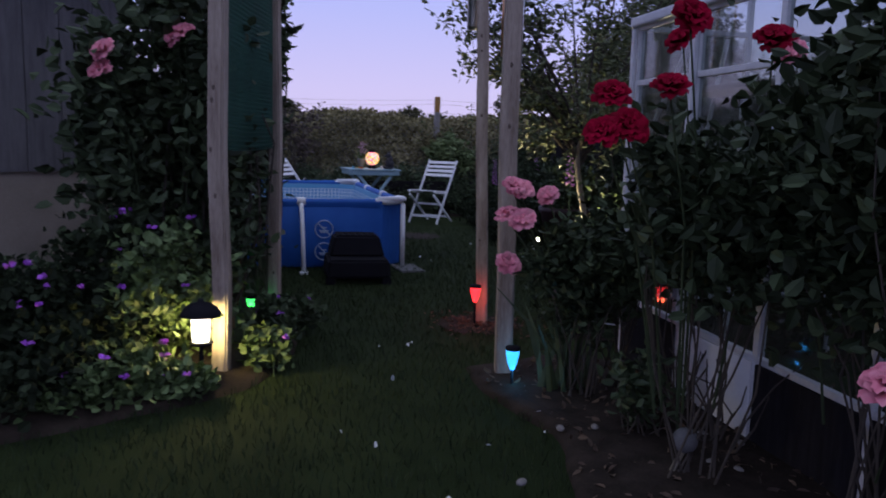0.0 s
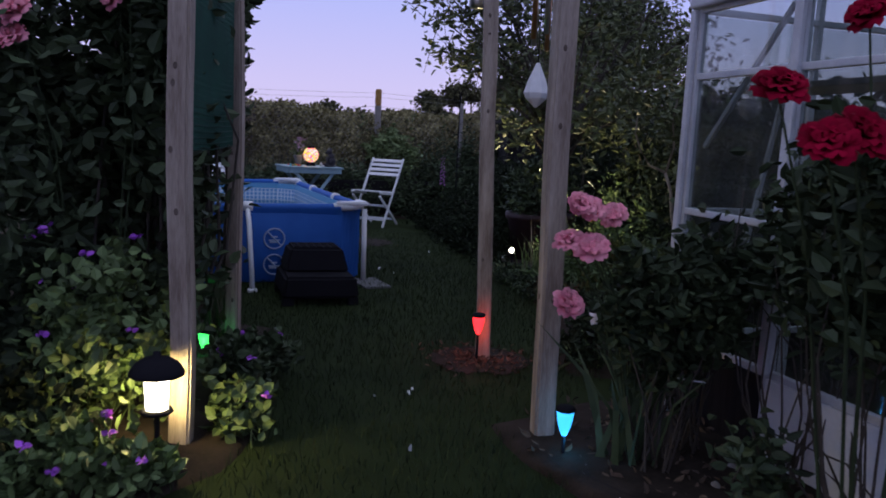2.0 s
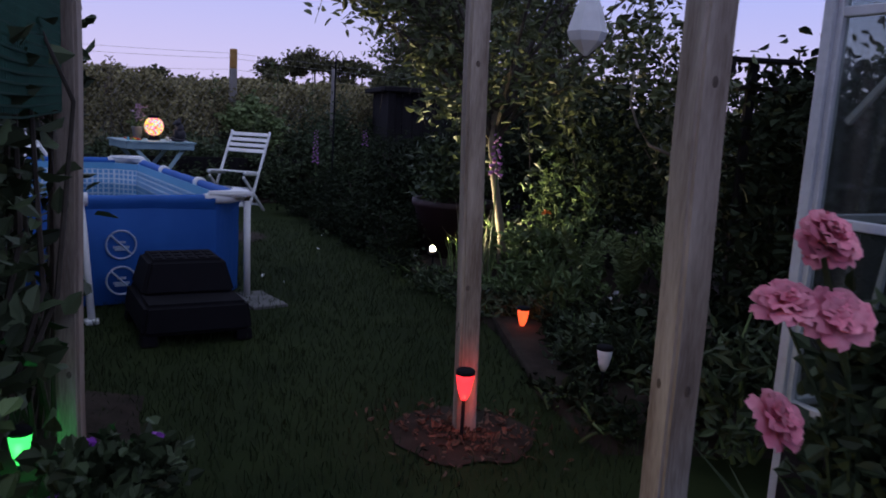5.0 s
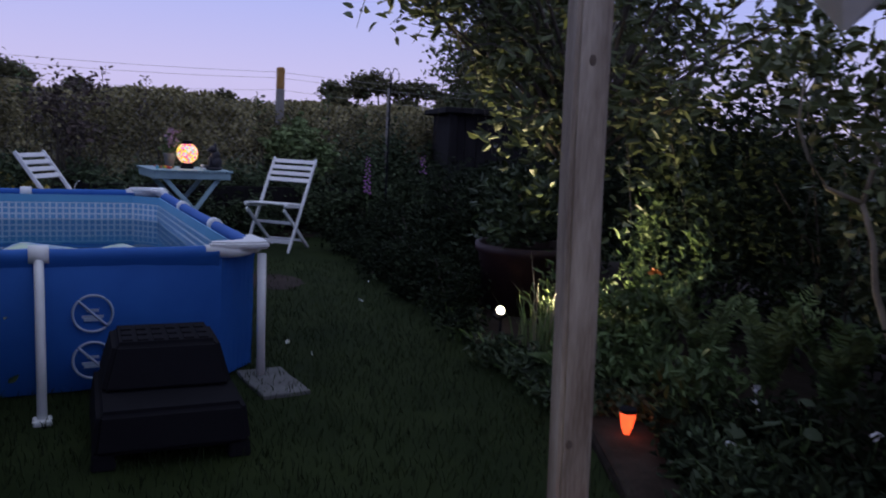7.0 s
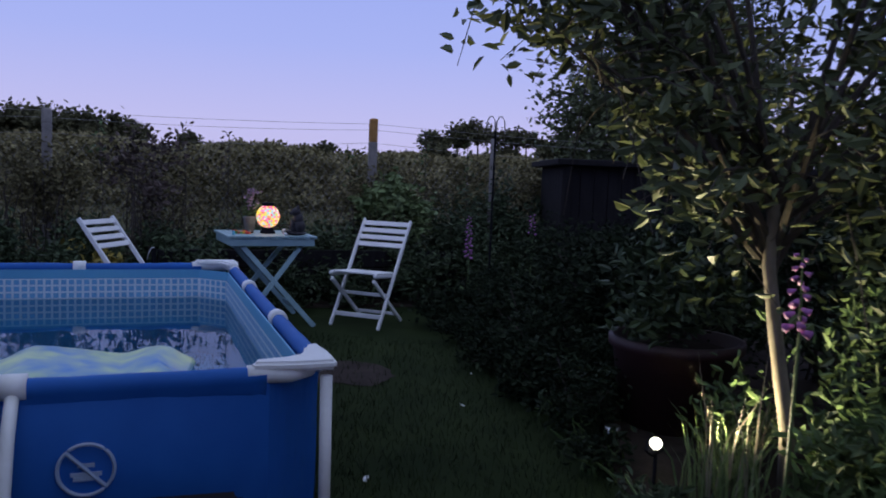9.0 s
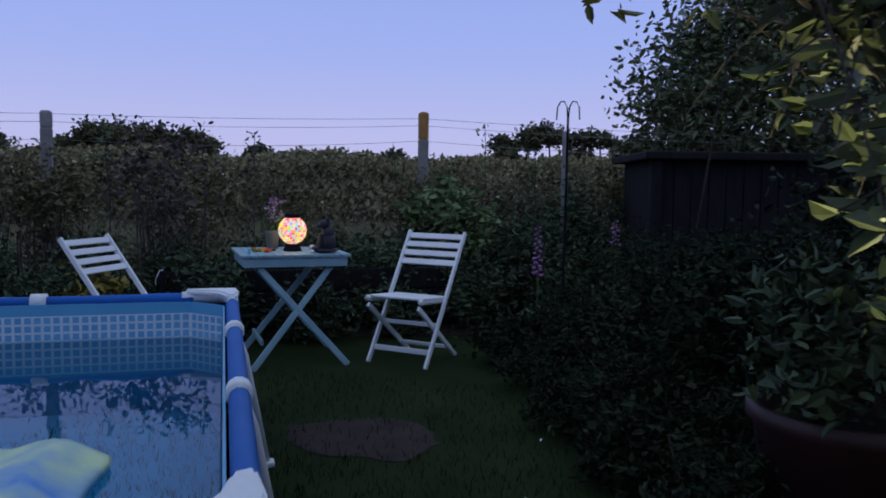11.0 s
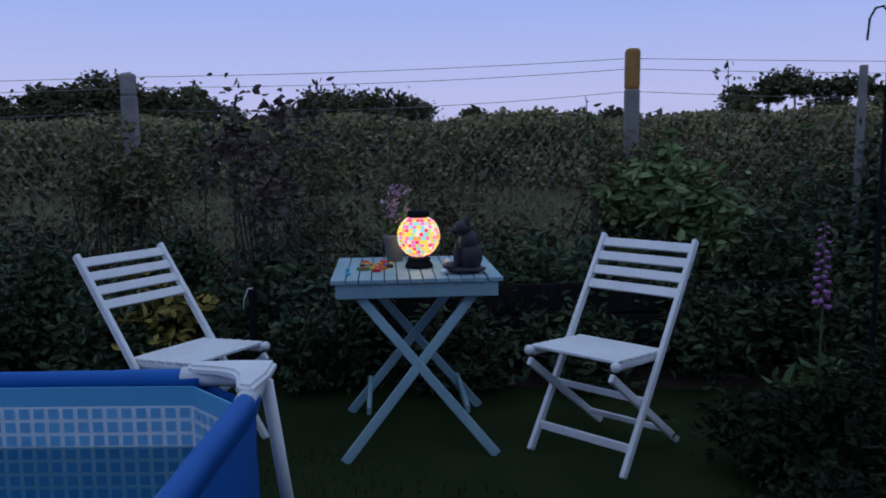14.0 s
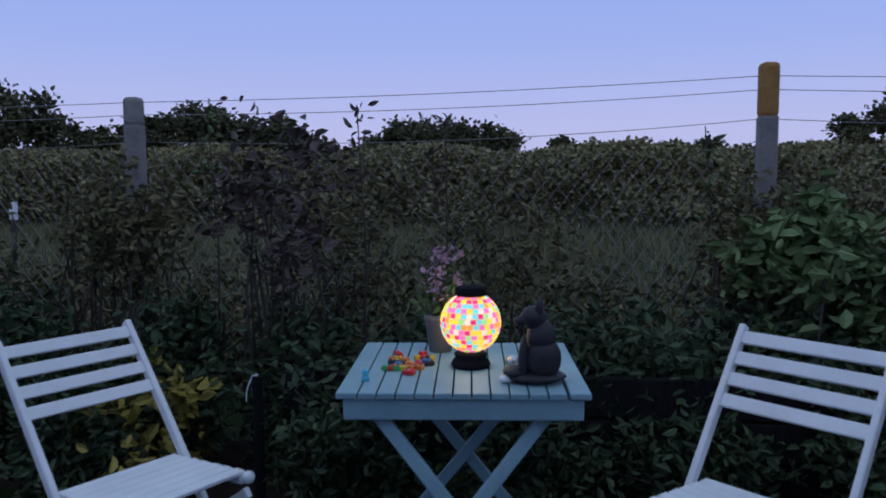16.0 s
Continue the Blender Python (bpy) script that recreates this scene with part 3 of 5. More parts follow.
for x in (0.0, GL_):
    for y in (0.62, 1.28):
        part("end_upright", beam((x, y, 0), (x, y, EV + 0.36), 0.03, 0.03), M_ALU, gh)
    for z in (0.36, 0.92, EV):
        part("end_rail", beam((x, 0, z), (x, GW, z), 0.028, 0.028, (0, 0, 1)), M_ALU, gh)
    for y0, y1 in ((0, 0.62), (0.62, 1.28), (1.28, GW)):
        part("pane", box(bmesh.new(), (x - 0.002, y0 + 0.02, 0.38), (x + 0.002, y1 - 0.02, EV - 0.02)), M_GLASS, gh).visible_shadow = False
part("brace", beam((0.03, 0.05, 1.2), (0.5, 0.05, 1.75), 0.02, 0.02), M_ALU, gh)
part("brace", beam((0.05, 0.25, 0.5), (0.08, 0.45, 1.74), 0.02, 0.02), M_ALU, gh)
part("shelf", box(bmesh.new(), (0.1, 1.3, 0.78), (2.4, 1.82, 0.82), 0.006), M_DARKWOOD, gh)
for k in range(4):
    m = M_WHITE if k == 1 else M_DARKWOOD
    part("base_board", box(bmesh.new(), (k * BAY + 0.012, -0.022, 0.03), (k * BAY + BAY - 0.012, 0.0, 0.345), 0.004), m, gh, "white base board" if k == 1 else "")
part("hanging_shelf", box(bmesh.new(), (0.06, 0.12, 1.44), (2.4, 0.42, 1.465), 0.006), M_BOARD, gh)
for x in (0.62, 1.24, 1.86):
    part("shelf_strut", beam((x, 0.03, 1.12), (x, 0.38, 1.44), 0.02, 0.02, (1, 0, 0)), M_BOARD, gh)
part("mullion_strip", beam((BAY, -0.03, 0.36), (BAY, -0.03, EV), 0.042, 0.02, (1, 0, 0), 0.004), M_ALU, gh)
part("corner_strip", beam((-0.012, -0.03, 0.36), (-0.012, -0.03, EV), 0.032, 0.02, (1, 0, 0), 0.004), M_ALU, gh)

for i, (x, y, r, h) in enumerate(((4.35, 6.35, 0.65, 1.3), (4.75, 5.35, 0.65, 1.4), (5.25, 4.35, 0.7, 1.35), (5.7, 3.3, 0.75, 1.45), (4.1, 7.3, 0.6, 1.2))):
    shrub("shrub", (x, y, 0), (r, r, h * 0.95), h, 3000, 0.085, L_DARK, "tall dark shrub behind the greenhouse", 800 + i, 40, 0.55, group="shrubs behind the greenhouse")

# ---------------------------------------------------------------- arch posts
def timber_post(x, y, w, top, rz, lean, label, seed):
    ob = thing("timber_post", (x, y, 0), rz, label, "post", "weathered garden posts")
    bm = box(bmesh.new(), (-w / 2, -w / 2, -0.03), (w / 2, w / 2, top), 0.0)
    bmesh.ops.subdivide_edges(bm, edges=[e for e in bm.edges if abs(e.verts[0].co.z - e.verts[1].co.z) > 1], cuts=24)
    for v in bm.verts:
        v.co.x += 0.012 * noise.noise((v.co.z * 1.3, seed, 0)) + lean[0] * v.co.z
        v.co.y += 0.012 * noise.noise((v.co.z * 1.3, seed, 4)) + lean[1] * v.co.z
    es = [e for e in bm.edges if len(e.link_faces) == 2 and e.calc_face_angle(0) > 1]
    bmesh.ops.bevel(bm, geom=es, offset=0.009, segments=2, affect="EDGES")
    part("shaft", bm, M_POST, ob)
    gg = np.random.default_rng(seed)
    for k in range(6):
        z = gg.uniform(0.2, top - 0.2)
        bm = bmesh.new()
        bmesh.ops.create_uvsphere(bm, u_segments=10, v_segments=6, radius=1)
        face = gg.integers(0, 2)
        dx, dy = 0.012 * noise.noise((z * 1.3, seed, 0)) + lean[0] * z, 0.012 * noise.noise((z * 1.3, seed, 4)) + lean[1] * z
        if face:
            m = pose(dx + gg.uniform(-0.02, 0.02), dy - w / 2, z) @ Matrix.Diagonal((0.008, 0.002, gg.uniform(0.008, 0.014), 1))
        else:
            m = pose(dx - w / 2, dy + gg.uniform(-0.02, 0.02), z) @ Matrix.Diagonal((0.002, 0.008, gg.uniform(0.008, 0.014), 1))
        bm.transform(m)
        part("knot", bm, M_KNOT, ob)
    return ob


timber_post(-0.028, 4.47, 0.076, 2.6, 12, (0, 0), "square weathered timber post lit yellow by a lantern", 1)
timber_post(-0.372, 5.62, 0.068, 2.6, 8, (0, 0), "shaded timber post tangled with climbers", 2)
timber_post(0.866, 6.10, 0.074, 2.6, 14, (-0.030, 0.007), "grey timber post standing in bark chips", 3)
timber_post(1.262, 4.98, 0.082, 2.6, 20, (-0.012, 0.004), "thick weathered timber post beside roses", 4)

bm = []
for k in range(46):
    f = k / 45
    bm.append(tube([(-0.07 - 0.30 * f, 4.53 + 1.05 * f, 1.10 + 0.02 * noise.noise((f * 6, 0, 0))), (-0.07 - 0.30 * f, 4.53 + 1.05 * f, 2.5)], 0.0032, None, 3))
for k in range(60):
    z = 1.1 + 1.4 * k / 59
    bm.append(tube([(-0.07, 4.53, z), (-0.22 + 0.02 * noise.noise((z * 3, 0, 0)), 5.05, z - 0.01), (-0.37, 5.58, z)], 0.0032, None, 3))
net = thing("garden_netting", (0, 0, 0), 0, "dark green garden netting stretched between two posts", "netting")
tagged(part("upright_mesh", join(bm[:46]), M_NET, net), kind="stuff")
tagged(part("cross_mesh", join(bm[46:]), M_NET, net), kind="stuff")

# ---------------------------------------------------------------- swimming pool
pool = thing("swimming_pool", (-0.401, 8.054, 0), 121.67, "blue rectangular frame pool with white corner fittings", "pool")
PL, PW, PH, WZ = 3.05, 1.92, 0.60, 0.40


def wall_panel(a, b, out, most):
    """A bulging vinyl side from a to b, thick."""
    bm = bmesh.new()
    nx, nz = 24, 8
    a, b, o = Vector(a), Vector(b), Vector(out)
    for side in (0, 1):
        grid = []
        for i in range(nx + 1):
            col = []
            for j in range(nz + 1):
                z = 0.01 + (PH - 0.03) * j / nz
                bulge = most * math.sin(math.pi * min(1, j / nz)) ** 0.8 * math.sin(math.pi * i / nx) ** 0.5
                p = a.lerp(b, i / nx) + o * (bulge - 0.006 * side + 0.006 * noise.noise((i * 0.6, j * 0.8, 2)))
                col.append(bm.verts.new((p.x, p.y, z)))
            grid.append(col)
        for i in range(nx):
            for j in range(nz):
                bm.faces.new((grid[i][j], grid[i + 1][j], grid[i + 1][j + 1], grid[i][j + 1]))
    bmesh.ops.recalc_face_normals(bm, faces=bm.faces[:])
    return bm


def cut_corners(inset, c):
    """The pool's outline with its corners cut off, set in from the rails."""
    x0, y0, x1, y1 = inset, inset, PL - inset, PW - inset
    return [Vector((*p, 0)) for p in ((x0 + c, y0), (x1 - c, y0), (x1, y0 + c), (x1, y1 - c), (x1 - c, y1), (x0 + c, y1), (x0, y1 - c), (x0, y0 + c))]


OUT = cut_corners(-0.012, 0.20)
for i in range(8):
    a, b = OUT[i], OUT[(i + 1) % 8]
    d = (b - a).normalized()
    part("side_wall" if i % 2 == 0 else "corner_wall", wall_panel(a, b, (d.y, -d.x, 0), 0.05 if i % 2 == 0 else 0.0), M_BLUE, pool, "blue vinyl side wall", True)
R4 = [(0, 0), (PL, 0), (PL, PW), (0, PW)]
for i in range(4):
    a, b = Vector((*R4[i], PH)), Vector((*R4[(i + 1) % 4], PH))
    d = (b - a).normalized()
    o = Vector((d.y, -d.x, 0))
    # the sleeve hugs the rail above and falls to the wall below
    rows = []
    for k in range(33):
        f = 0.20 + ((b - a).length - 0.40) * k / 32
        p = a + d * f
        sag = -0.006 * math.sin(math.pi * k / 32) + 0.003 * noise.noise((f * 7, i, 0))
        ring = []
        for q in range(14):
            t = 2 * math.pi * q / 14
            r = 0.032 + (0.055 * max(0, -math.sin(t)) ** 3) + 0.003 * noise.noise((f * 9, t * 2, i))
            ring.append(p + o * math.cos(t) * 0.032 + Vector((0, 0, math.sin(t) * r + sag)))
        rows.append(ring)
    vs = [tuple(v) for ring in rows for v in ring]
    fs = [(k * 14 + q, k * 14 + (q + 1) % 14, k * 14 + 14 + (q + 1) % 14, k * 14 + 14 + q) for k in range(32) for q in range(14)]
    fs += [tuple(range(13, -1, -1)), tuple(range(32 * 14, 33 * 14))]
    part("rim_sleeve", (vs, fs), M_BLUE, pool, "", True)
bm = bmesh.new()
bm.faces.new([bm.verts.new((*p.xy, 0.01)) for p in cut_corners(0.045, 0.17)])
part("pool_floor", bm, M_LINER, pool)
# inner liner and its printed mosaic band
INN = cut_corners(0.048, 0.17)
vs, fs = [], []
for i in range(8):
    a, b = INN[i], INN[(i + 1) % 8]
    d = (b - a).normalized()
    n_ = Vector((-d.y, d.x, 0))
    L = (b - a).length
    bm = bmesh.new()
    lo, hi = [[q + Vector((0, 0, z)) for q in (a, b, b - n_ * 0.008, a - n_ * 0.008)] for z in (0.01, PH - 0.012)]
    v8 = [bm.verts.new(q) for q in lo + hi]
    for q in ((0, 1, 5, 4), (1, 2, 6, 5), (2, 3, 7, 6), (3, 0, 4, 7), (4, 5, 6, 7), (3, 2, 1, 0)):
        bm.faces.new([v8[m] for m in q])
    bmesh.ops.recalc_face_normals(bm, faces=bm.faces[:])
    part("liner", bm, M_LINER, pool)
    zt, zb = PH - 0.070, PH - 0.074 - 7 * 0.043
    bm = bmesh.new()
    bm.faces.new([bm.verts.new(p + n_ * 0.004 + Vector((0, 0, z))) for p, z in ((a, zb), (b, zb), (b, zt), (a, zt))])
    part("print_band", bm, M_PRINT, pool, "pale printed band inside the rim")
    for k in range(int(L / 0.045)):
        for r in range(7):
            z0 = PH - 0.076 - r * 0.043
            o = len(vs)
            for f, z in ((k * 0.045 + 0.006, z0 - 0.031), (k * 0.045 + 0.037, z0 - 0.031), (k * 0.045 + 0.037, z0), (k * 0.045 + 0.006, z0)):
                vs.append(tuple(a + d * f + n_ * 0.008 + Vector((0, 0, z))))
            fs.append((o, o + 1, o + 2, o + 3))
tagged(part("mosaic_band", (vs, fs), M_SQUARE, pool, "blue printed mosaic squares inside the rim"), kind="stuff")
bm = bmesh.new()
bm.faces.new([bm.verts.new((*p.xy, WZ)) for p in cut_corners(0.050, 0.17)])
bmesh.ops.recalc_face_normals(bm, faces=bm.faces[:])
if bm.faces[:][0].normal.z < 0:
    bmesh.ops.reverse_faces(bm, faces=bm.faces[:])
w_ = part("water", bm, M_WATER, pool, "still reflecting pool water")
w_.visible_shadow = False
CAP = ((-0.03, -0.03), (0.10, -0.036), (0.25, -0.02), (0.23, 0.03), (0.13, 0.055), (0.082, 0.082), (0.055, 0.13), (0.03, 0.23), (-0.02, 0.25), (-0.036, 0.10))
for i, (x, y) in enumerate(R4):
    sx, sy = (1 if x == 0 else -1), (1 if y == 0 else -1)
    c = thing("corner_fitting")
    c.parent = pool
    pts = [(x + sx * 0.26, y, PH + 0.005), (x + sx * 0.12, y, PH + 0.006), (x + sx * 0.05, y + sy * 0.05, PH + 0.01), (x, y + sy * 0.12, PH + 0.006), (x, y + sy * 0.26, PH + 0.005)]
    part("elbow", tube(pts, 0.031, None, 12), M_WHITE, c, "", True)
    bm = bmesh.new()
    v3 = [bm.verts.new((x + sx * a_, y + sy * b_, PH + z)) for z in (0.015, 0.05) for a_, b_ in CAP]
    bm.faces.new(v3[:10])
    bm.faces.new(v3[10:])
    for k in range(10):
        bm.faces.new((v3[k], v3[(k + 1) % 10], v3[10 + (k + 1) % 10], v3[10 + k]))
    bmesh.ops.recalc_face_normals(bm, faces=bm.faces[:])
    bmesh.ops.bevel(bm, geom=bm.edges[:], offset=0.011, segments=3, affect="EDGES")
    part("cap", bm, M_WHITE, c, "white moulded corner cap")
    part("leg", tube([(x + sx * 0.0, y + sy * 0.0, PH - 0.01), (x - sx * 0.03, y - (0.07 if x and not y else 0.0), 0.0)], 0.021, 0.020, 12), M_WHITE, c, "", True)


def side_leg(x, y, ox, oy):
    t_ = thing("side_support")
    t_.parent = pool
    d = Vector((-oy, ox, 0)).normalized() * 0.038
    part("tee", tube([Vector((x, y, PH)) - d, Vector((x, y, PH)) + d], 0.041, None, 12), M_WHITE, t_, "", True)
    part("leg", tube([(x, y, PH), (x + ox * 0.30, y + oy * 0.30, PH - 0.11), (x + ox, y + oy, 0.02)], 0.020, 0.019, 12), M_WHITE, t_, "", True)
    part("foot", box(bmesh.new(), (x + ox - 0.035, y + oy - 0.035, 0.0), (x + ox + 0.035, y + oy + 0.035, 0.025), 0.008), M_WHITE, t_)


side_leg(0, 0.93, -0.36, 0)
side_leg(PL, PW / 2, 0.36, 0)
for x in (1.02, 2.04):
    side_leg(x, 0, 0, -0.13)
    side_leg(x, PW, 0, 0.13)


def no_sign(yc, zc, r):
    """A printed ring with a bar and a small pictogram of plain bars on the end wall."""
    ob = thing("warning_print")
    ob.parent = pool
    x = -0.066
    ring = [(x, yc + r * math.cos(2 * math.pi * k / 40), zc + r * math.sin(2 * math.pi * k / 40)) for k in range(41)]
    part("ring", tube(ring, 0.006, None, 6), M_LOGO, ob)
    q = r * 0.7
    part("bar", tube([(x, yc + q, zc + q), (x, yc - q, zc - q)], 0.006, None, 6), M_LOGO, ob)
    for dz, w in ((-0.25, 0.55), (-0.42, 0.45), (0.1, 0.3)):
        part("pictogram", box(bmesh.new(), (x - 0.002, yc - r * w, zc + r * dz), (x + 0.002, yc + r * w, zc + r * dz + 0.012)), M_LOGO, ob)


no_sign(0.73, 0.358, 0.078)
no_sign(0.73, 0.156, 0.078)
for k, (x, y) in enumerate(((-0.05, -0.02), (-0.22, -0.03))):
    m = pool.matrix_basis @ Vector((x, y, 0))
    bm = box(bmesh.new(), (-0.11, -0.12, -0.01), (0.11, 0.12, 0.014 + 0.004 * k), 0.006)
    s_ = tagged(part("paving_slab", bm, M_SLAB), "grey paving slab under a pool leg", "slab")
    s_.matrix_basis = pose(m.x, m.y, 0, 0, 0, 31.7 + 4 * k)

fl = thing("inflatable_mattress", tuple(pool.matrix_basis @ Vector((0.80, 0.82, WZ))), 121.67, "pale green and blue inflatable floating in the pool", "pool float")
M_FLOAT = pm("printed_float", (0.03, 0.20, 0.55), (0.55, 0.68, 0.34), 6.0, 0.35, 0, 0.1, fine=14, detail=1)
bm = bmesh.new()
bmesh.ops.create_uvsphere(bm, u_segments=40, v_segments=16, radius=1)
for v in bm.verts:
    a = math.atan2(v.co.y, v.co.x)
    lobe = 1 + 0.07 * math.sin(5 * a + 0.6)
    sx, sy = math.copysign(abs(v.co.x) ** 0.6, v.co.x), math.copysign(abs(v.co.y) ** 0.6, v.co.y)
    v.co = Vector((sx * 0.36 * lobe, sy * 0.46 * lobe, v.co.z * 0.075 * (1 + 0.35 * math.sin(v.co.y * 9)) + 0.02))
part("cushion", bm, M_FLOAT, fl, "", True)

# ---------------------------------------------------------------- step stool
stool = thing("step_stool", (-0.38, 7.0, 0), 28, "black plastic two-step stool before the pool", "step stool")


def frustum(w0, w1, y0, y1, y2, y3, z0, z1, bev=0.02):
    bm = bmesh.new()
    vs = [bm.verts.new(p) for p in ((-w0, y0, z0), (w0, y0, z0), (w0, y1, z0), (-w0, y1, z0), (-w1, y2, z1), (w1, y2, z1), (w1, y3, z1), (-w1, y3, z1))]
    for q in ((3, 2, 1, 0), (4, 5, 6, 7), (0, 1, 5, 4), (1, 2, 6, 5), (2, 3, 7, 6), (3, 0, 4, 7)):
        bm.faces.new([vs[i] for i in q])
    bmesh.ops.bevel(bm, geom=bm.edges[:], offset=bev, segments=3, affect="EDGES")
    return bm


part("lower_step", frustum(0.265, 0.245, 0.0, 0.62, 0.02, 0.60, 0.05, 0.20), M_PLASTIC, stool, "", False)
part("upper_step", frustum(0.232, 0.185, 0.22, 0.60, 0.27, 0.57, 0.195, 0.37), M_PLASTIC, stool)
for x in (-0.225, 0.225):
    for y in (0.05, 0.56):
        part("foot", frustum(0.04, 0.035, -0.04, 0.04, -0.035, 0.035, 0.0, 0.06, 0.006), M_PLASTIC, stool).location = (x, y, 0)
for i in range(6):
    for j in range(3):
        bm = box(bmesh.new(), (-0.155 + i * 0.054, 0.30 + j * 0.08, 0.368), (-0.155 + i * 0.054 + 0.037, 0.30 + j * 0.08 + 0.05, 0.376), 0.003)
        part("grip", bm, M_PLASTIC, stool)

# ---------------------------------------------------------------- folding chairs and table
def chair_at(place, rz, W, label, recline=0.0):
    """Folding slatted chair; x runs across, y to the front."""
    ob = thing("folding_chair", place, rz, label, "chair", "white folding garden chairs")

    def up(z):
        return 0.58 - (0.58 + recline) * z / 0.88
    for x in (0.012, W - 0.012):
        part("upright", beam((x, up(0), 0), (x, up(0.89), 0.89), 0.022, 0.036, (1, 0, 0), 0.006), M_WHITE, ob)
    for x in (0.042, W - 0.042):
        part("rear_leg", beam((x, 0.06, 0), (x, 0.63, 0.415), 0.02, 0.036, (1, 0, 0), 0.006), M_WHITE, ob)
        part("seat_rail", beam((x, 0.24, 0.425), (x, 0.61, 0.45), 0.022, 0.036, (1, 0, 0), 0.012), M_WHITE, ob)
    for z in (0.855, 0.795, 0.735, 0.675):
        c = up(z)
        part("back_slat", beam((0.02, c, z), (W - 0.02, c, z), 0.015, 0.044, (0, 0.82, 0.56), 0.004), M_WHITE, ob)
    for k in range(7):
        y = 0.255 + k * 0.054
        part("seat_slat", beam((0.03, y, 0.446 + k * 0.0038), (W - 0.03, y, 0.446 + k * 0.0038), 0.045, 0.014, (0, 1, 0), 0.004), M_WHITE, ob)
    part("front_stretcher", beam((0.02, up(0.10), 0.10), (W - 0.02, up(0.10), 0.10), 0.016, 0.036, (0, 1, 0), 0.004), M_WHITE, ob)
    part("rear_stretcher", beam((0.05, 0.17, 0.08), (W - 0.05, 0.17, 0.08), 0.016, 0.026, (0, 1, 0), 0.004), M_WHITE, ob)
    part("mid_stretcher", beam((0.02, up(0.27), 0.27), (W - 0.02, up(0.27), 0.27), 0.016, 0.028, (0, 1, 0), 0.004), M_WHITE, ob)
    for x in (0.03, W - 0.03):
        bm = bmesh.new()
        bmesh.ops.create_uvsphere(bm, u_segments=12, v_segments=8, radius=0.021)
        bm.transform(pose(x, 0.615, 0.455))
        part("rail_end", bm, M_WHITE, ob, "", True)
    return ob


chair_at((-1.123, 12.368, 0), 169, 0.475, "white slatted folding chair at the table, turned inward")
chair_at((-3.36, 11.40, 0), -88, 0.47, "white slatted folding chair behind the pool corner", 0.05).scale.z = 0.965

table = thing("folding_table", (-2.43, 11.47, 0), 36.3, "teal painted slatted folding garden table", "table")
TW, TD, TZ = 0.745, 0.70, 0.745
for x in (0.0, TW - 0.062):
    part("border_board", box(bmesh.new(), (x, 0, TZ - 0.02), (x + 0.062, TD, TZ), 0.004), M_TEAL, table)
for k in range(11):
    x = 0.066 + k * 0.0557
    part("slat", box(bmesh.new(), (x, 0, TZ - 0.02), (x + 0.051, TD, TZ - 0.001), 0.003), M_TEAL, table)
for y in (0.012, TD - 0.034):
    part("apron", box(bmesh.new(), (0.02, y, TZ - 0.085), (TW - 0.02, y + 0.022, TZ - 0.021), 0.004), M_TEAL, table)
for x in (0.02, TW - 0.042):
    part("side_apron", box(bmesh.new(), (x, 0.036, TZ - 0.085), (x + 0.022, TD - 0.036, TZ - 0.021), 0.004), M_TEAL, table)
for y0, y1 in ((0.06, 0.085), (TD - 0.08, TD - 0.105)):
    part("leg", beam((0.10, y0, TZ - 0.06), (TW - 0.05, y0 - (0.20 if y0 < 0.3 else 0.12), 0.0), 0.022, 0.042, (0, 1, 0), 0.005), M_TEAL, table)
    part("leg", beam((TW - 0.10, y1, TZ - 0.06), (0.05, y1 - (0.25 if y1 < 0.3 else 0.12), 0.0), 0.022, 0.042, (0, 1, 0), 0.005), M_TEAL, table)
part("stretcher", beam((0.15, 0.10, 0.13), (0.15, TD - 0.1, 0.13), 0.02, 0.036, (1, 0, 0), 0.004), M_TEAL, table)
part("stretcher", beam((TW - 0.15, 0.08, 0.13), (TW - 0.15, TD - 0.09, 0.13), 0.02, 0.036, (1, 0, 0), 0.004), M_TEAL, table)


def on_table(x, y, z=0.0):
    return tuple(table.matrix_basis @ Vector((x, y, TZ + z)))


globe = thing("globe_lamp", on_table(0.395, 0.33), 0, "lit round mosaic glass solar lamp on the table", "lamp")
part("base", lathe([(0.062, 0.0), (0.066, 0.008), (0.06, 0.022), (0.05, 0.03), (0.056, 0.042), (0.045, 0.05)], 28), M_PLASTIC, globe, "", True)
GR = 0.100
part("inner_globe", lathe([(GR * 0.985 * math.cos(a), 0.148 + GR * 0.985 * math.sin(a)) for a in [radians(-78 + 156 * k / 16) for k in range(17)]], 32), G_GROUT, globe, "", True).visible_shadow = False
vs, fs = [], []
for r_ in range(15):
    a0, a1 = radians(-76 + r_ * 10.05 + 1.0), radians(-76 + (r_ + 1) * 10.05 - 1.0)
    m_ = max(6, int(34 * math.cos((a0 + a1) / 2)))
    for k in range(m_):
        j = rng.uniform(-0.06, 0.06)
        t0, t1 = 2 * math.pi * (k + 0.07 + j + 0.5 * (r_ % 2)) / m_, 2 * math.pi * (k + 0.93 + j + 0.5 * (r_ % 2)) / m_
        o = len(vs)
        for t, a in ((t0, a0), (t1, a0), (t1, a1), (t0, a1)):
            vs.append((GR * 1.01 * math.cos(a) * math.cos(t), GR * 1.01 * math.cos(a) * math.sin(t), 0.148 + GR * 1.01 * math.sin(a)))
        fs.append((o, o + 1, o + 2, o + 3))
tagged(part("mosaic_tiles", (vs, fs), M_MOSAIC, globe, "glowing coloured glass tiles"), kind="stuff").visible_shadow = False
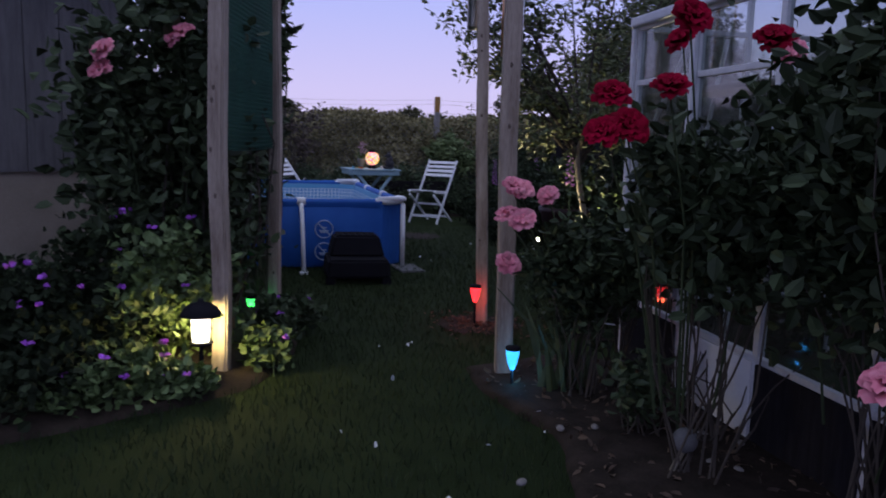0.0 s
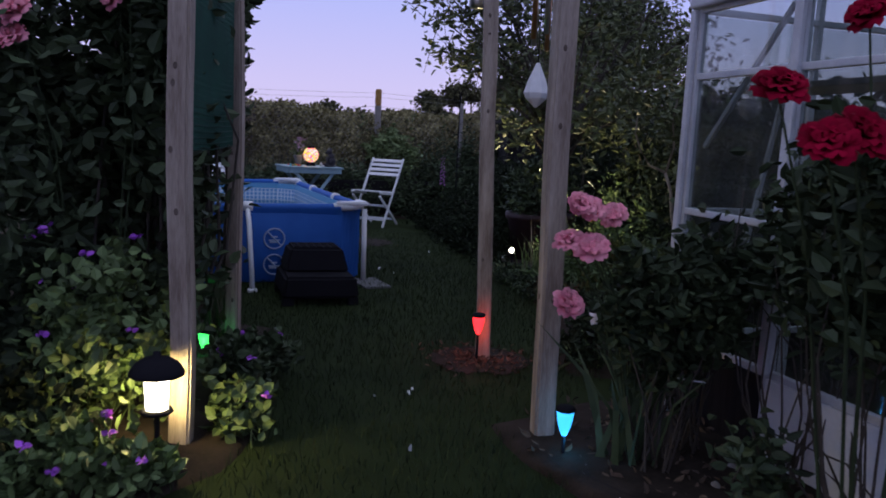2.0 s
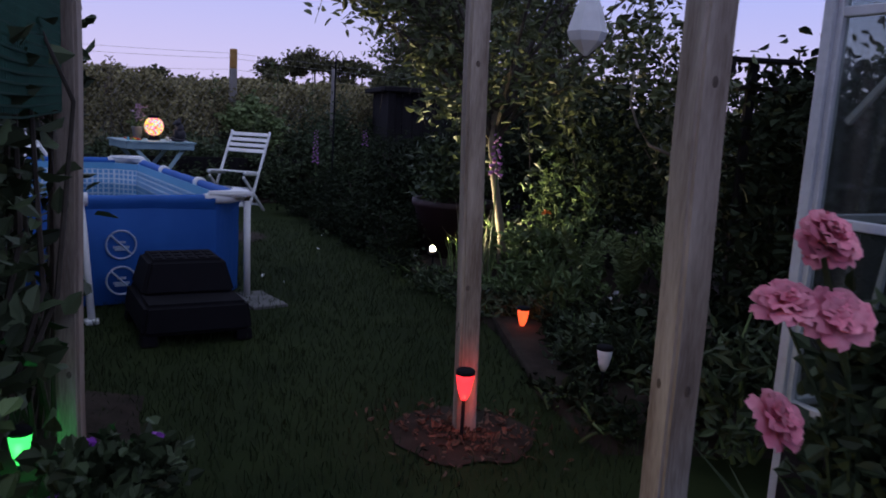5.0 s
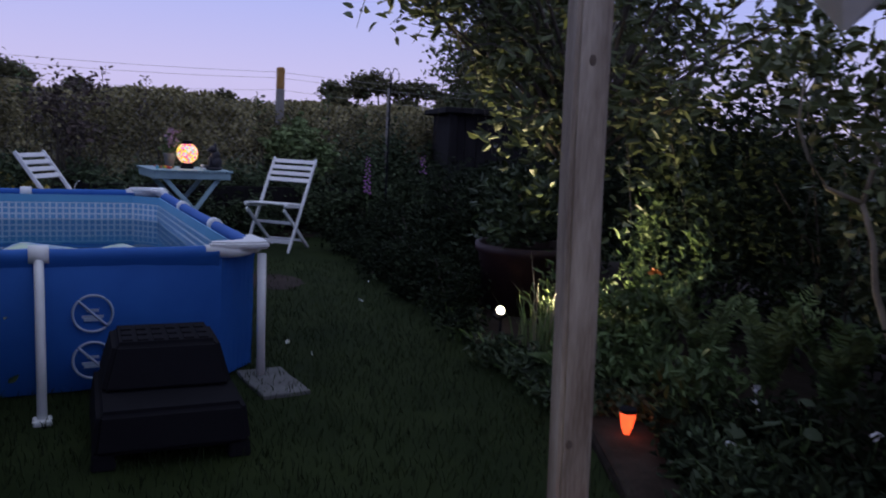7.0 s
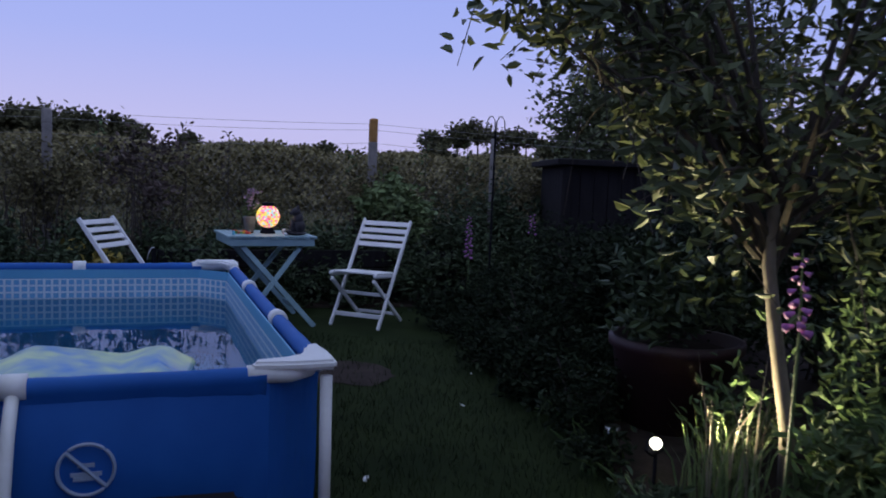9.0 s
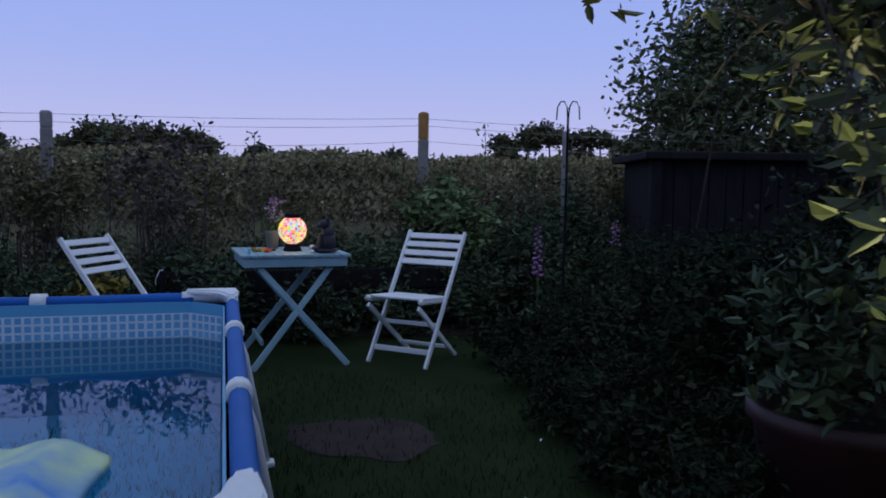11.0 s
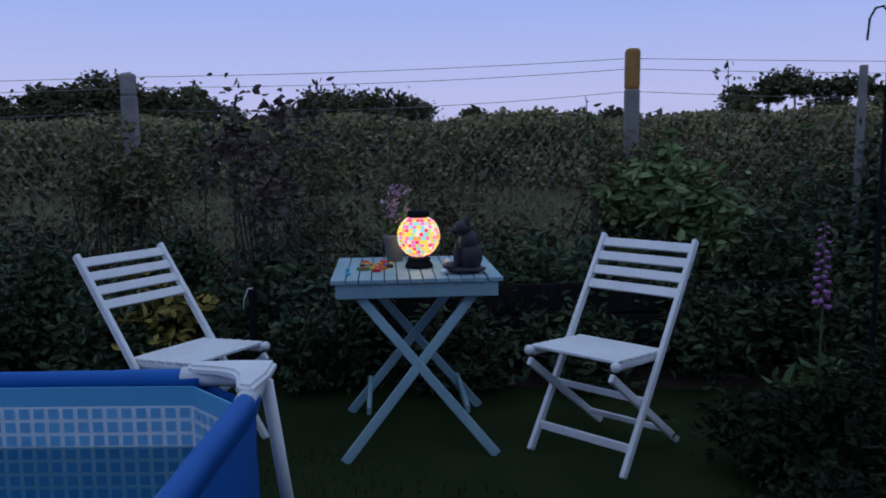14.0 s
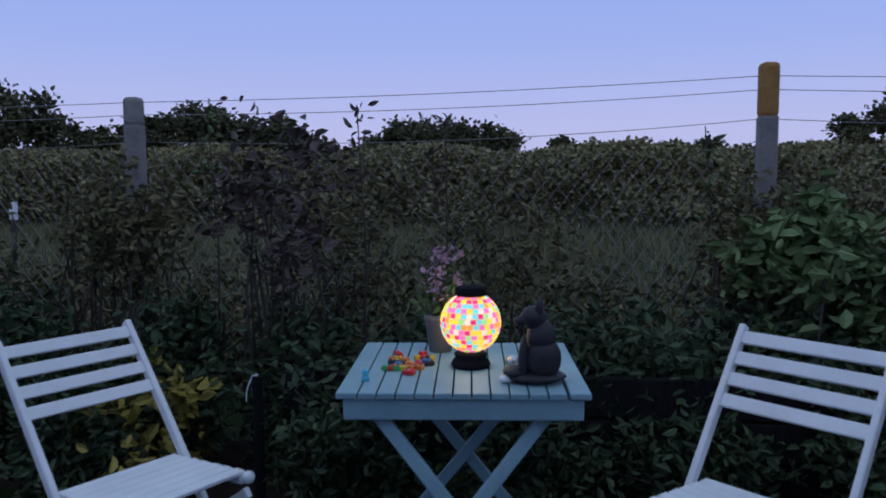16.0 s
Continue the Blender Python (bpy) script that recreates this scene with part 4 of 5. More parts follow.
part("collar", lathe([(0.047, 0.236), (0.052, 0.24), (0.052, 0.262), (0.044, 0.266)], 28), M_PLASTIC, globe, "black solar cap", True)

# seated animal figurine
fig = bmesh.new()
for c, r in (((0, 0.01, 0.02), (0.105, 0.075, 0.02)), ((0.025, 0.0, 0.08), (0.062, 0.055, 0.075)), ((0.02, 0.0, 0.15), (0.048, 0.045, 0.062)), ((-0.005, -0.005, 0.215), (0.042, 0.038, 0.04)), ((-0.042, -0.01, 0.205), (0.026, 0.02, 0.018)),
             ((0.015, 0.024, 0.25), (0.013, 0.008, 0.026)), ((0.015, -0.028, 0.25), (0.013, 0.008, 0.026)), ((-0.035, 0.025, 0.08), (0.018, 0.018, 0.07)), ((-0.035, -0.025, 0.08), (0.018, 0.018, 0.07)), ((-0.065, 0.0, 0.035), (0.04, 0.05, 0.018))):
    bmesh.ops.create_uvsphere(fig, u_segments=16, v_segments=10, radius=1, matrix=pose(*c) @ Matrix.Diagonal((*r, 1)))
f_ = tagged(part("animal_figurine", fig, M_FIGURE, None, "", True), "dark seated animal figurine on the table", "figurine")
f_.matrix_basis = pose(*on_table(0.59, 0.13), 0, 0, 30) @ Matrix.Scale(0.93, 4)

pot = thing("flower_pot", on_table(0.285, 0.56), 0, "grey pot of pale pink flowers on the table", "flower pot")
part("pot", lathe([(0.04, 0), (0.055, 0.11), (0.06, 0.115), (0.06, 0.135), (0.052, 0.135), (0.048, 0.11)], 20), M_POT, pot, "", True)
gg = np.random.default_rng(33)
tips = [(gg.normal(0, 0.06), gg.normal(0, 0.05), 0.22 + gg.uniform(0, 0.16)) for _ in range(16)]
part("stem", stems((0, 0, 0.11), tips, 0.003, gg), L_MID, pot)
part("foliage", leaves(cloud((0, 0, 0.2), (0.08, 0.07, 0.08), 130, 14, 4), 0.04, 0.5, 0.4, 4), L_MID, pot)
part("blossom", leaves(np.repeat(np.array(tips), 9, 0) + gg.normal(0, 0.012, (144, 3)), 0.022, 0.8, 0.4, 6), M_PALE_FLOWER, pot)

TOYS = [pm("toy_" + n_, c, tuple(v * 1.15 for v in c), 10, 0.3, 0, 0) for n_, c in (("red", (0.55, 0.02, 0.02)), ("yellow", (0.6, 0.42, 0.02)), ("green", (0.06, 0.30, 0.08)), ("blue", (0.05, 0.18, 0.42)), ("orange", (0.55, 0.18, 0.03)), ("dark", (0.03, 0.02, 0.02)), ("cyan", (0.10, 0.45, 0.6)))]
TOYW = ("red", "yellow", "green", "blue", "orange", "black", "light blue")
gg = np.random.default_rng(5)


def toy_brick(x, y, k, rz, l_, w_=0.018, z=0.0):
    ob = thing("toy_brick", on_table(x, y, z), rz, "small " + TOYW[k] + " plastic toy piece on the table", "toy", "scattered toy pieces")
    part("block", box(bmesh.new(), (-l_ / 2, -w_ / 2, 0), (l_ / 2, w_ / 2, 0.014), 0.002), TOYS[k], ob)
    for i in range(max(1, int(l_ / 0.016))):
        part("stud", lathe([(0.0045, 0.013), (0.0045, 0.017)], 8, ((i + 0.5) * 0.016 - l_ / 2, 0, 0)), TOYS[k], ob)


for k in range(26):
    toy_brick(0.19 + gg.normal(0, 0.05), 0.36 + gg.normal(0, 0.07), int(gg.choice([0, 0, 1, 2, 3, 4, 5, 0])), gg.uniform(0, 180), gg.choice([0.02, 0.032, 0.05]))
toy_brick(0.20, 0.22, 0, 20, 0.035, 0.03)
toy_brick(0.07, 0.14, 6, 60, 0.02, 0.02)
toy_brick(0.07, 0.14, 6, 60, 0.018, 0.018, 0.018)
gb = tagged(part("glass_bauble", lathe([(0.022 * math.cos(a), 0.022 + 0.022 * math.sin(a)) for a in [radians(-85 + 170 * k / 10) for k in range(11)]], 16), M_STEEL, None, "", True), "small silvery bauble on the table", "ornament")
gb.location = on_table(0.53, 0.30)
sh = tagged(part("pebble", lathe([(0.02 * math.cos(a), 0.012 + 0.012 * math.sin(a)) for a in [radians(-85 + 170 * k / 8) for k in range(9)]], 12), M_PAPER, None, "", True), "small pale pebble on the table", "pebble")
sh.location = on_table(0.50, 0.12)

# ---------------------------------------------------------------- garden lamps
lan = thing("lantern", (-0.022, 4.30, -0.02), 0, "glowing lantern with a black domed cap on a stake", "lantern")
part("stake", tube([(0, 0, 0), (0, 0, 0.23)], 0.01, None, 8), M_PLASTIC, lan)
part("floor_plate", lathe([(0.05, 0.225), (0.055, 0.23), (0.05, 0.24)], 20), M_PLASTIC, lan, "", True)
part("glass", lathe([(0.036, 0.24), (0.040, 0.25), (0.046, 0.36), (0.04, 0.365)], 24), G_LANTERN, lan, "lit lantern glass", True).visible_shadow = False
for k in range(6):
    t = k * math.pi / 3
    part("cage_bar", tube([(0.044 * math.cos(t), 0.044 * math.sin(t), 0.24), (0.051 * math.cos(t), 0.051 * math.sin(t), 0.365)], 0.0025, None, 5), M_STEEL, lan)
part("cap", lathe([(0.058, 0.358), (0.092, 0.362), (0.090, 0.374), (0.072, 0.400), (0.045, 0.417), (0.015, 0.424), (0.012, 0.44), (0.004, 0.442)], 28), M_PLASTIC, lan, "black domed cap", True)


def stake_lamp(place, top, glowing, label, cup_label="lit coloured glass cup"):
    ob = thing("stake_lamp", place, 0, label, "garden light", "coloured stake lamps")
    part("stake", tube([(0, 0, 0), (0, 0, top - 0.09)], 0.007, None, 8), M_PLASTIC, ob)
    part("glass", lathe([(0.010, top - 0.10), (0.022, top - 0.07), (0.030, top - 0.03), (0.033, top - 0.005)], 18), glowing, ob, cup_label, True).visible_shadow = False
    part("cap", lathe([(0.035, top - 0.005), (0.036, top + 0.006), (0.03, top + 0.012)], 18), M_PLASTIC, ob, "", True)


stake_lamp((0.85, 5.975, 0), 0.265, G_RED, "red glowing stake lamp in bark chips")
stake_lamp((1.35, 4.767, 0), 0.215, G_BLUE, "blue glowing stake lamp beside a post")
stake_lamp((1.25, 7.53, 0), 0.14, G_AMBER, "orange glowing stake lamp at the bed edge")
stake_lamp((-0.47, 5.50, 0), 0.17, G_GREEN, "green glowing stake lamp among leaves")
spot = thing("garden_spotlight", (0.75, 8.777, 0), 0, "lit solar spotlight pointing into a tree", "garden light")
part("stake", tube([(0, 0, 0), (0, 0, 0.2)], 0.008, None, 8), M_PLASTIC, spot)
part("head", tube([(-0.03, -0.01, 0.20), (0.0, 0.01, 0.235)], 0.02, 0.042, 14), M_PLASTIC, spot)
bm = bmesh.new()
bmesh.ops.create_uvsphere(bm, u_segments=14, v_segments=8, radius=0.024)
bm.transform(pose(-0.005, -0.03, 0.25))
part("lens", bm, G_SPOT, spot, "bright lens", True).visible_shadow = False

orn = thing("hanging_ornament", (1.106, 5.60, 0), 0, "white diamond-shaped hanging lampshade", "ornament")
part("shade", lathe([(0.006, 1.345), (0.048, 1.385), (0.058, 1.41), (0.042, 1.465), (0.008, 1.545)], 6), M_PAPER, orn)
part("cord", tube([(0, 0, 1.54), (0, 0, 2.6)], 0.0025, None, 5), M_PLASTIC, orn)
arm = tagged(part("cross_beam", beam((0.865, 6.2, 2.57), (1.3, 4.85, 2.57), 0.07, 0.07), M_POST), "weathered timber beam joining two posts", "beam")
ch = thing("wind_chime", (1.13, 5.47, 0), 0, "copper and silver tube wind chime", "wind chime")
part("disc", lathe([(0.06, 2.10), (0.07, 2.11), (0.06, 2.13)], 20), M_COPPER, ch, "", True)
for k in range(5):
    t = 2 * math.pi * k / 5
    part("chime_tube", tube([(0.05 * math.cos(t), 0.05 * math.sin(t), 2.1), (0.05 * math.cos(t), 0.05 * math.sin(t), 1.57 + 0.02 * k)], 0.011, None, 10), M_COPPER if k % 2 else M_STEEL, ch, "", True)
part("cord", tube([(0, 0, 2.12), (0, 0, 2.56)], 0.0025, None, 5), M_PLASTIC, ch)
fe = thing("bird_feeder", (0.72, 6.2, 0), 0, "grey clear tube bird feeder hung by a post", "bird feeder")
part("tube", lathe([(0.04, 1.88), (0.045, 1.9), (0.045, 2.15), (0.05, 2.16), (0.03, 2.2)], 16), M_STEEL, fe, "", True)
part("cord", tube([(0, 0, 2.19), (0.13, -0.06, 2.45)], 0.0025, None, 5), M_PLASTIC, fe)

# ---------------------------------------------------------------- flowers
def bloom(radius, seed):
    """A full rose of cupped petals in rings."""
    gg = np.random.default_rng(seed)
    vs, fs = [], []
    for ring, (r, tilt, m) in enumerate(((0.2, 0.08, 4), (0.4, 0.22, 5), (0.6, 0.42, 6), (0.8, 0.68, 7), (0.95, 0.98, 8), (1.0, 1.3, 7))):
        for k in range(m):
            a = 2 * math.pi * (k + 0.5 * (ring % 2)) / m + gg.normal(0, 0.12)
            t = tilt + gg.normal(0, 0.12)
            L, W = radius * (0.75 + 0.3 * r), radius * (0.45 + 0.25 * r)
            d = Vector((math.cos(a) * math.sin(t), math.sin(a) * math.sin(t), math.cos(t)))
            s = Vector((-math.sin(a), math.cos(a), 0))
            n = d.cross(s)
            b = Vector((math.cos(a), math.sin(a), 0)) * radius * 0.18 * r
            o = len(vs)
            for i, (l, w, c) in enumerate(((0.0, 0.35, 0), (0.5, 1.0, -0.18), (0.85, 0.85, -0.1), (1.0, 0.35, 0.08))):
                for j in (-1, 0, 1):
                    lift = (0.16 if j == 0 else 0.0) - c * 0.6
                    p = b + d * L * l + s * W * w * j * 0.7 + n * radius * lift
                    vs.append(tuple(p + Vector(gg.normal(0, radius * 0.025, 3))))
            for i in range(3):
                for j in range(2):
                    q = o + i * 3 + j
                    fs.append((q, q + 1, q + 4, q + 3))
    return vs, fs


ROSES = {}


def add_roses(bush, spots, material, size, label):
    origin = bush.matrix_basis.translation
    for i, (x, y, z) in enumerate(spots):
        key = (material.name, i % 3)
        at_ = Vector((x, y, z)) - origin
        if key not in ROSES:
            ob = part("rose_bloom", bloom(0.05, 40 + i % 3), material, bush, label, True)
            ROSES[key] = ob.data
        else:
            ob = tagged(new("rose_bloom", ROSES[key]), label)
            ob.parent = bush
        s = size / 0.05 * rng.uniform(0.85, 1.1)
        ob.matrix_basis = pose(*at_, rng.uniform(20, 60), rng.uniform(-25, 25), rng.uniform(-40, 40)) @ Matrix.Scale(s, 4)
        base = Vector((at_.x * 0.4, at_.y * 0.4, 0.3))
        part("cane", tube([base, base.lerp(at_, 0.6) + Vector((0.03, 0.02, 0.03)), at_ - Vector((0, 0, 0.01))], 0.005, 0.003, 5), L_ROSE, bush)


red = shrub("rose_bush", (2.15, 4.0, 0), (0.28, 0.36, 0.30), 0.98, 2900, 0.060, L_ROSE, "tall dark rose bush bearing crimson double blooms", 21, 30, 0.6, "rose", 0.24)
add_roses(red, [(2.01, 3.56, 1.33), (1.81, 3.98, 1.33), (1.83, 3.60, 1.20), (2.03, 4.10, 1.53), (2.05, 3.67, 1.54), (1.89, 3.64, 1.22), (2.3, 3.9, 1.5)], M_ROSE_RED, 0.055, "crimson double rose")
red2 = shrub("rose_bush", (2.66, 3.75, 0), (0.40, 0.45, 0.48), 1.08, 3915, 0.064, L_ROSE, "overgrown dark rose bush before the greenhouse", 22, 34, 0.6, "rose", 0.24)
add_roses(red2, [(2.38, 4.2, 1.5), (2.53, 3.1, 0.66)], M_ROSE_PINK, 0.055, "soft pink rose")
shrub("rose_bush", (2.80, 3.35, 0), (0.34, 0.40, 0.52), 1.22, 4640, 0.064, L_ROSE, "tall dark rose bush shading the greenhouse", 31, 40, 0.6, "rose", 0.22)
shrub("rose_bush", (2.12, 4.72, 0), (0.2, 0.3, 0.26), 0.86, 1305, 0.056, L_ROSE, "dark rose foliage against greenhouse glass", 23, 22, 0.6, "rose", 0.26)
shrub("rose_bush", (1.82, 5.0, 0), (0.17, 0.22, 0.24), 0.62, 900, 0.065, L_ROSE, "leafy rose shoots beside the greenhouse corner", 27, 20, 0.6, "rose", 0.24)
pink = shrub("rose_bush", (1.68, 4.78, 0), (0.21, 0.22, 0.28), 0.62, 1885, 0.056, L_ROSE, "low rose bush with pale pink double blooms", 24, 24, 0.6, "rose", 0.24)
add_roses(pink, [(1.40, 4.633, 0.83), (1.33, 4.669, 0.625), (1.35, 4.61, 0.975), (1.47, 4.85, 0.93), (1.325, 4.66, 0.84), (1.375, 4.66, 0.955)], M_ROSE_PINK, 0.050, "full pink rose")
gg = np.random.default_rng(77)
tw = thing("bare_rose_stems", (2.25, 4.35, 0), 0, "bare thorny stems before the white board", "shrub")
tagged(part("stem", stems((0, 0, 0), [(gg.normal(0, 0.2), gg.normal(0, 0.2), gg.uniform(0.25, 0.5)) for _ in range(12)], 0.006, gg, 0.2), M_TWIG, tw), kind="stuff")

shrub("rose_bush", (1.96, 4.36, 0), (0.12, 0.14, 0.16), 0.2, 300, 0.055, L_DARK, "small leafy rose bush low on the soil", 39, 16, 0.6, "rose", 0.26)
ir = thing("iris_clump", (1.60, 4.80, 0), 0, "clump of tall strap-shaped green leaves", "plant")
for k in range(22):
    part("leaf", blades(np.array([[gg.normal(0, 0.05), gg.normal(0, 0.05), 0.0]]), 0.5, 0.015, 0.6, 310 + k), L_DARK, ir)
lb = tagged(part("plant_label", box(bmesh.new(), (-0.05, -0.008, -0.002), (0.05, 0.008, 0.001), 0.0005), M_WHITE), "white plastic plant label among rose stems", "plant label")
lb.matrix_basis = pose(1.77, 4.67, 0.40, 0, 8, 20)
bl = thing("ball_stake", (2.13, 4.03, 0), 0, "unlit clear ball on a leaning garden stake", "garden light")
part("stake", tube([(-0.06, -0.05, 0.0), (0, 0, 0.12)], 0.01, None, 8), M_DRY, bl)
bm = bmesh.new()
bmesh.ops.create_uvsphere(bm, u_segments=18, v_segments=12, radius=0.045)
bm.transform(pose(0, 0, 0.15))
part("ball", bm, M_SLAB, bl, "", True)

# climbers and geraniums round the lantern
climb = shrub("climbing_rose", (-0.70, 5.05, 0), (0.44, 0.5, 1.05), 1.10, 7400, 0.085, L_DARK, "dense climbing rose over the posts with pink blooms", 25, 60, 0.65, "climbing rose", 0.22)
add_roses(climb, [(-0.71, 4.54, 1.56), (-0.45, 4.76, 1.66), (-0.74, 4.55, 1.46), (-0.40, 4.75, 1.67)], M_ROSE_PINK, 0.06, "pink climbing rose")
shrub("climber", (-0.56, 5.75, 0), (0.15, 0.22, 0.7), 1.75, 1900, 0.075, L_DARK, "dark climber twining up the timber post", 26, 44, 0.6, "climber", 0.2)
shrub("climber", (-0.46, 5.2, 0), (0.1, 0.3, 0.75), 1.7, 900, 0.075, L_DARK, "dark leafy climber over green netting", 41, 24, 0.6, "climber", 0.22)
shrub("shrub", (-1.15, 5.75, 0), (0.35, 0.5, 0.6), 0.7, 2600, 0.08, L_DARK, "dense dark shrub against the garden building", 28, 40)
shrub("shrub", (-1.42, 6.70, 0), (0.38, 0.35, 0.42), 0.48, 3000, 0.06, L_DARK, "dark leafy shrub beside the pool wall", 29, 34)
shrub("shrub", (-1.55, 4.55, 0), (0.45, 0.45, 0.2), 0.22, 1800, 0.07, L_DARK, "dark leafy shrub before the garden building", 30, 36)


def geranium(x, y, r, h, seed, flowers, material=L_MID):
    ob = thing("geranium", (x, y, 0), 0, "spreading geranium with small purple flowers", "geranium", "geraniums in the bed")
    gg = np.random.default_rng(seed)
    pts = cloud((0, 0, h), (r, r, h * 0.9), int(5200 * r), 26, seed, 0.25)
    part("foliage", leaves(pts, 0.050, 0.85, 0.5, seed), material, ob)
    tagged(part("stem", stems((0, 0, 0), pts[gg.integers(0, len(pts), 16)], 0.004, gg), L_MID, ob), kind="stuff")
    for k in range(flowers):
        a, q = gg.uniform(0, 6.28), gg.uniform(0.5, 1.05) * r
        c = np.array([q * math.cos(a), q * math.sin(a), h * gg.uniform(1.2, 2.15)])
        d = np.stack([np.cos(np.arange(6) * 1.047), np.sin(np.arange(6) * 1.047), 0 * np.arange(6)], 1) * 0.9
        part("flower", leaves(np.repeat(c[None], 6, 0), 0.027, 0.95, 0.35, seed + k, d * 3), M_PURPLE, ob)


# Geraniums farther from the lantern get darker leaves in place of its falloff.
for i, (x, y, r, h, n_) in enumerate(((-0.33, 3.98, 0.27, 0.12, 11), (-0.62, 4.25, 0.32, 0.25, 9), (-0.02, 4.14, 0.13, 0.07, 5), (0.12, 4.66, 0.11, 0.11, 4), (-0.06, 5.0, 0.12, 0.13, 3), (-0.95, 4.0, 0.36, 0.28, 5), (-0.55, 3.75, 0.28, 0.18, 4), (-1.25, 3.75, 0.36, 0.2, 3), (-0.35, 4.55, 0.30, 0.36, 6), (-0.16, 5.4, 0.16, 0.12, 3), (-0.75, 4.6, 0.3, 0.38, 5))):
    geranium(x, y, r, h, 200 + i * 20, n_, L_SHADED if x < -0.5 else L_DARK if y > 4.9 else L_MID)

# ---------------------------------------------------------------- small tree with the spotlight
tree = thing("tree", (1.22, 8.72, 0), 0, "young fruit tree with slim pale trunk lit from below", "tree")
gg = np.random.default_rng(17)
part("trunk", tube([(0.02, 0, 0), (0.0, -0.02, 0.35), (-0.08, -0.05, 0.75), (-0.12, -0.05, 1.0), (-0.10, 0.0, 1.3)], 0.032, 0.022, 10), M_BARK, tree, "pale slim trunk", True)
limbs, tips = [], []
TIPS = [(-1.2, -0.3, 2.45), (-1.25, 0.05, 2.25), (-1.15, -0.1, 2.75), (0.95, 0.2, 2.2), (0.85, -0.25, 2.7), (0.9, 0.5, 1.9), (-0.8, -0.35, 1.7), (-0.85, 0.2, 2.15), (-1.05, -0.45, 2.25), (-1.0, 0.0, 2.6), (-1.1, -0.2, 1.95), (-0.9, -0.5, 2.75), (-0.75, -0.3, 2.6), (-0.35, 0.4, 2.9), (0.25, -0.2, 3.0), (0.6, 0.2, 2.6), (0.55, 0.7, 2.3), (-0.45, 0.8, 2.2), (0.1, -0.8, 2.4), (0.75, -0.6, 1.8), (0.6, 0.9, 1.9), (0.2, 1.1, 2.1), (-0.55, -0.6, 2.2), (-0.75, 0.7, 1.75), (-0.4, -0.35, 1.3), (-0.55, 0.1, 1.45), (0.35, -0.35, 1.4), (0.4, 0.4, 1.75), (-0.8, -0.35, 1.95)]
for t in TIPS:
    b = Vector((-0.10, -0.02, gg.uniform(0.95, 1.3)))
    t = Vector(t)
    m = b.lerp(t, 0.5) + Vector((0, 0, 0.12))
    pts = [b.lerp(m, k / 5).lerp(m.lerp(t, k / 5), k / 5) for k in range(6)]
    limbs.append(tube(pts, 0.016, 0.004, 6))
    for k in range(10):
        q = pts[2].lerp(t, gg.uniform(0, 1.0)) if k % 3 else b.lerp(t, gg.uniform(0.3, 1))
        e = q + Vector(gg.normal(0, 0.24, 3))
        limbs.append(tube([q, q.lerp(e, 0.5) + Vector((0, 0, 0.03)), e], 0.004, 0.002, 4))
        tips += [q.lerp(e, f) for f in gg.uniform(0.2, 1.05, 19)]
part("limb", join(limbs), M_TWIG, tree)
pts = np.array([tuple(p) for p in tips]) + gg.normal(0, 0.045, (len(tips), 3))
pts = pts[(pts[:, 2] > 1.75) | (np.hypot(pts[:, 0], pts[:, 1]) < 0.75)]
part("crown", leaves(pts, 0.078, 0.46, 0.1, 18), L_TREE, tree)

tuft = thing("grass_tuft", (1.02, 8.72, 0), 0, "tuft of long bright grass beside the spotlight", "grass")
part("foliage", blades(np.stack([gg.normal(0, 0.09, 130), gg.normal(0, 0.09, 130), 0 * gg.normal(0, 1, 130)], 1), 0.36, 0.005, 0.55, 32), L_LIGHT, tuft)
part("stalk", blades(np.stack([gg.normal(0, 0.07, 22), gg.normal(0, 0.07, 22), 0 * gg.normal(0, 1, 22)], 1), 0.62, 0.004, 0.4, 33), M_DRY, tuft)


def foxglove(x, y, z0, z1, seed, label="tall foxglove spike with purple bells"):
    ob = thing("foxglove", (x, y, 0), 0, label, "foxglove", "foxgloves")
    gg = np.random.default_rng(seed)
    part("stem", tube([(0, 0, 0), (0.01, 0, z0), (0, 0, z1)], 0.007, 0.003, 6), L_MID, ob)
    m = int((z1 - z0) / 0.014)
    for k in range(m):
        f = k / m
        a = k * 2.4
        r = 0.019 * (1 - f * 0.6)
        p = Vector((math.cos(a) * 0.01, math.sin(a) * 0.01, z0 + (z1 - z0) * f))
        e = p + Vector((math.cos(a) * r * 1.7, math.sin(a) * r * 1.7, -0.013 * (1 - f * 0.5)))
        part("bell", tube([p, p.lerp(e, 0.5), e], r * 0.3, r * 0.85, 8), M_FOXGLOVE, ob, "", True)
    part("foliage", leaves(cloud((0, 0, 0.12), (0.16, 0.16, 0.1), 60, 8, seed), 0.13, 0.4, 0.3, seed), L_MID, ob)


foxglove(1.10, 8.21, 0.83, 1.09, 51)
foxglove(-0.69, 12.93, 0.55, 0.95, 52)
foxglove(-0.13, 13.35, 0.78, 0.98, 53)

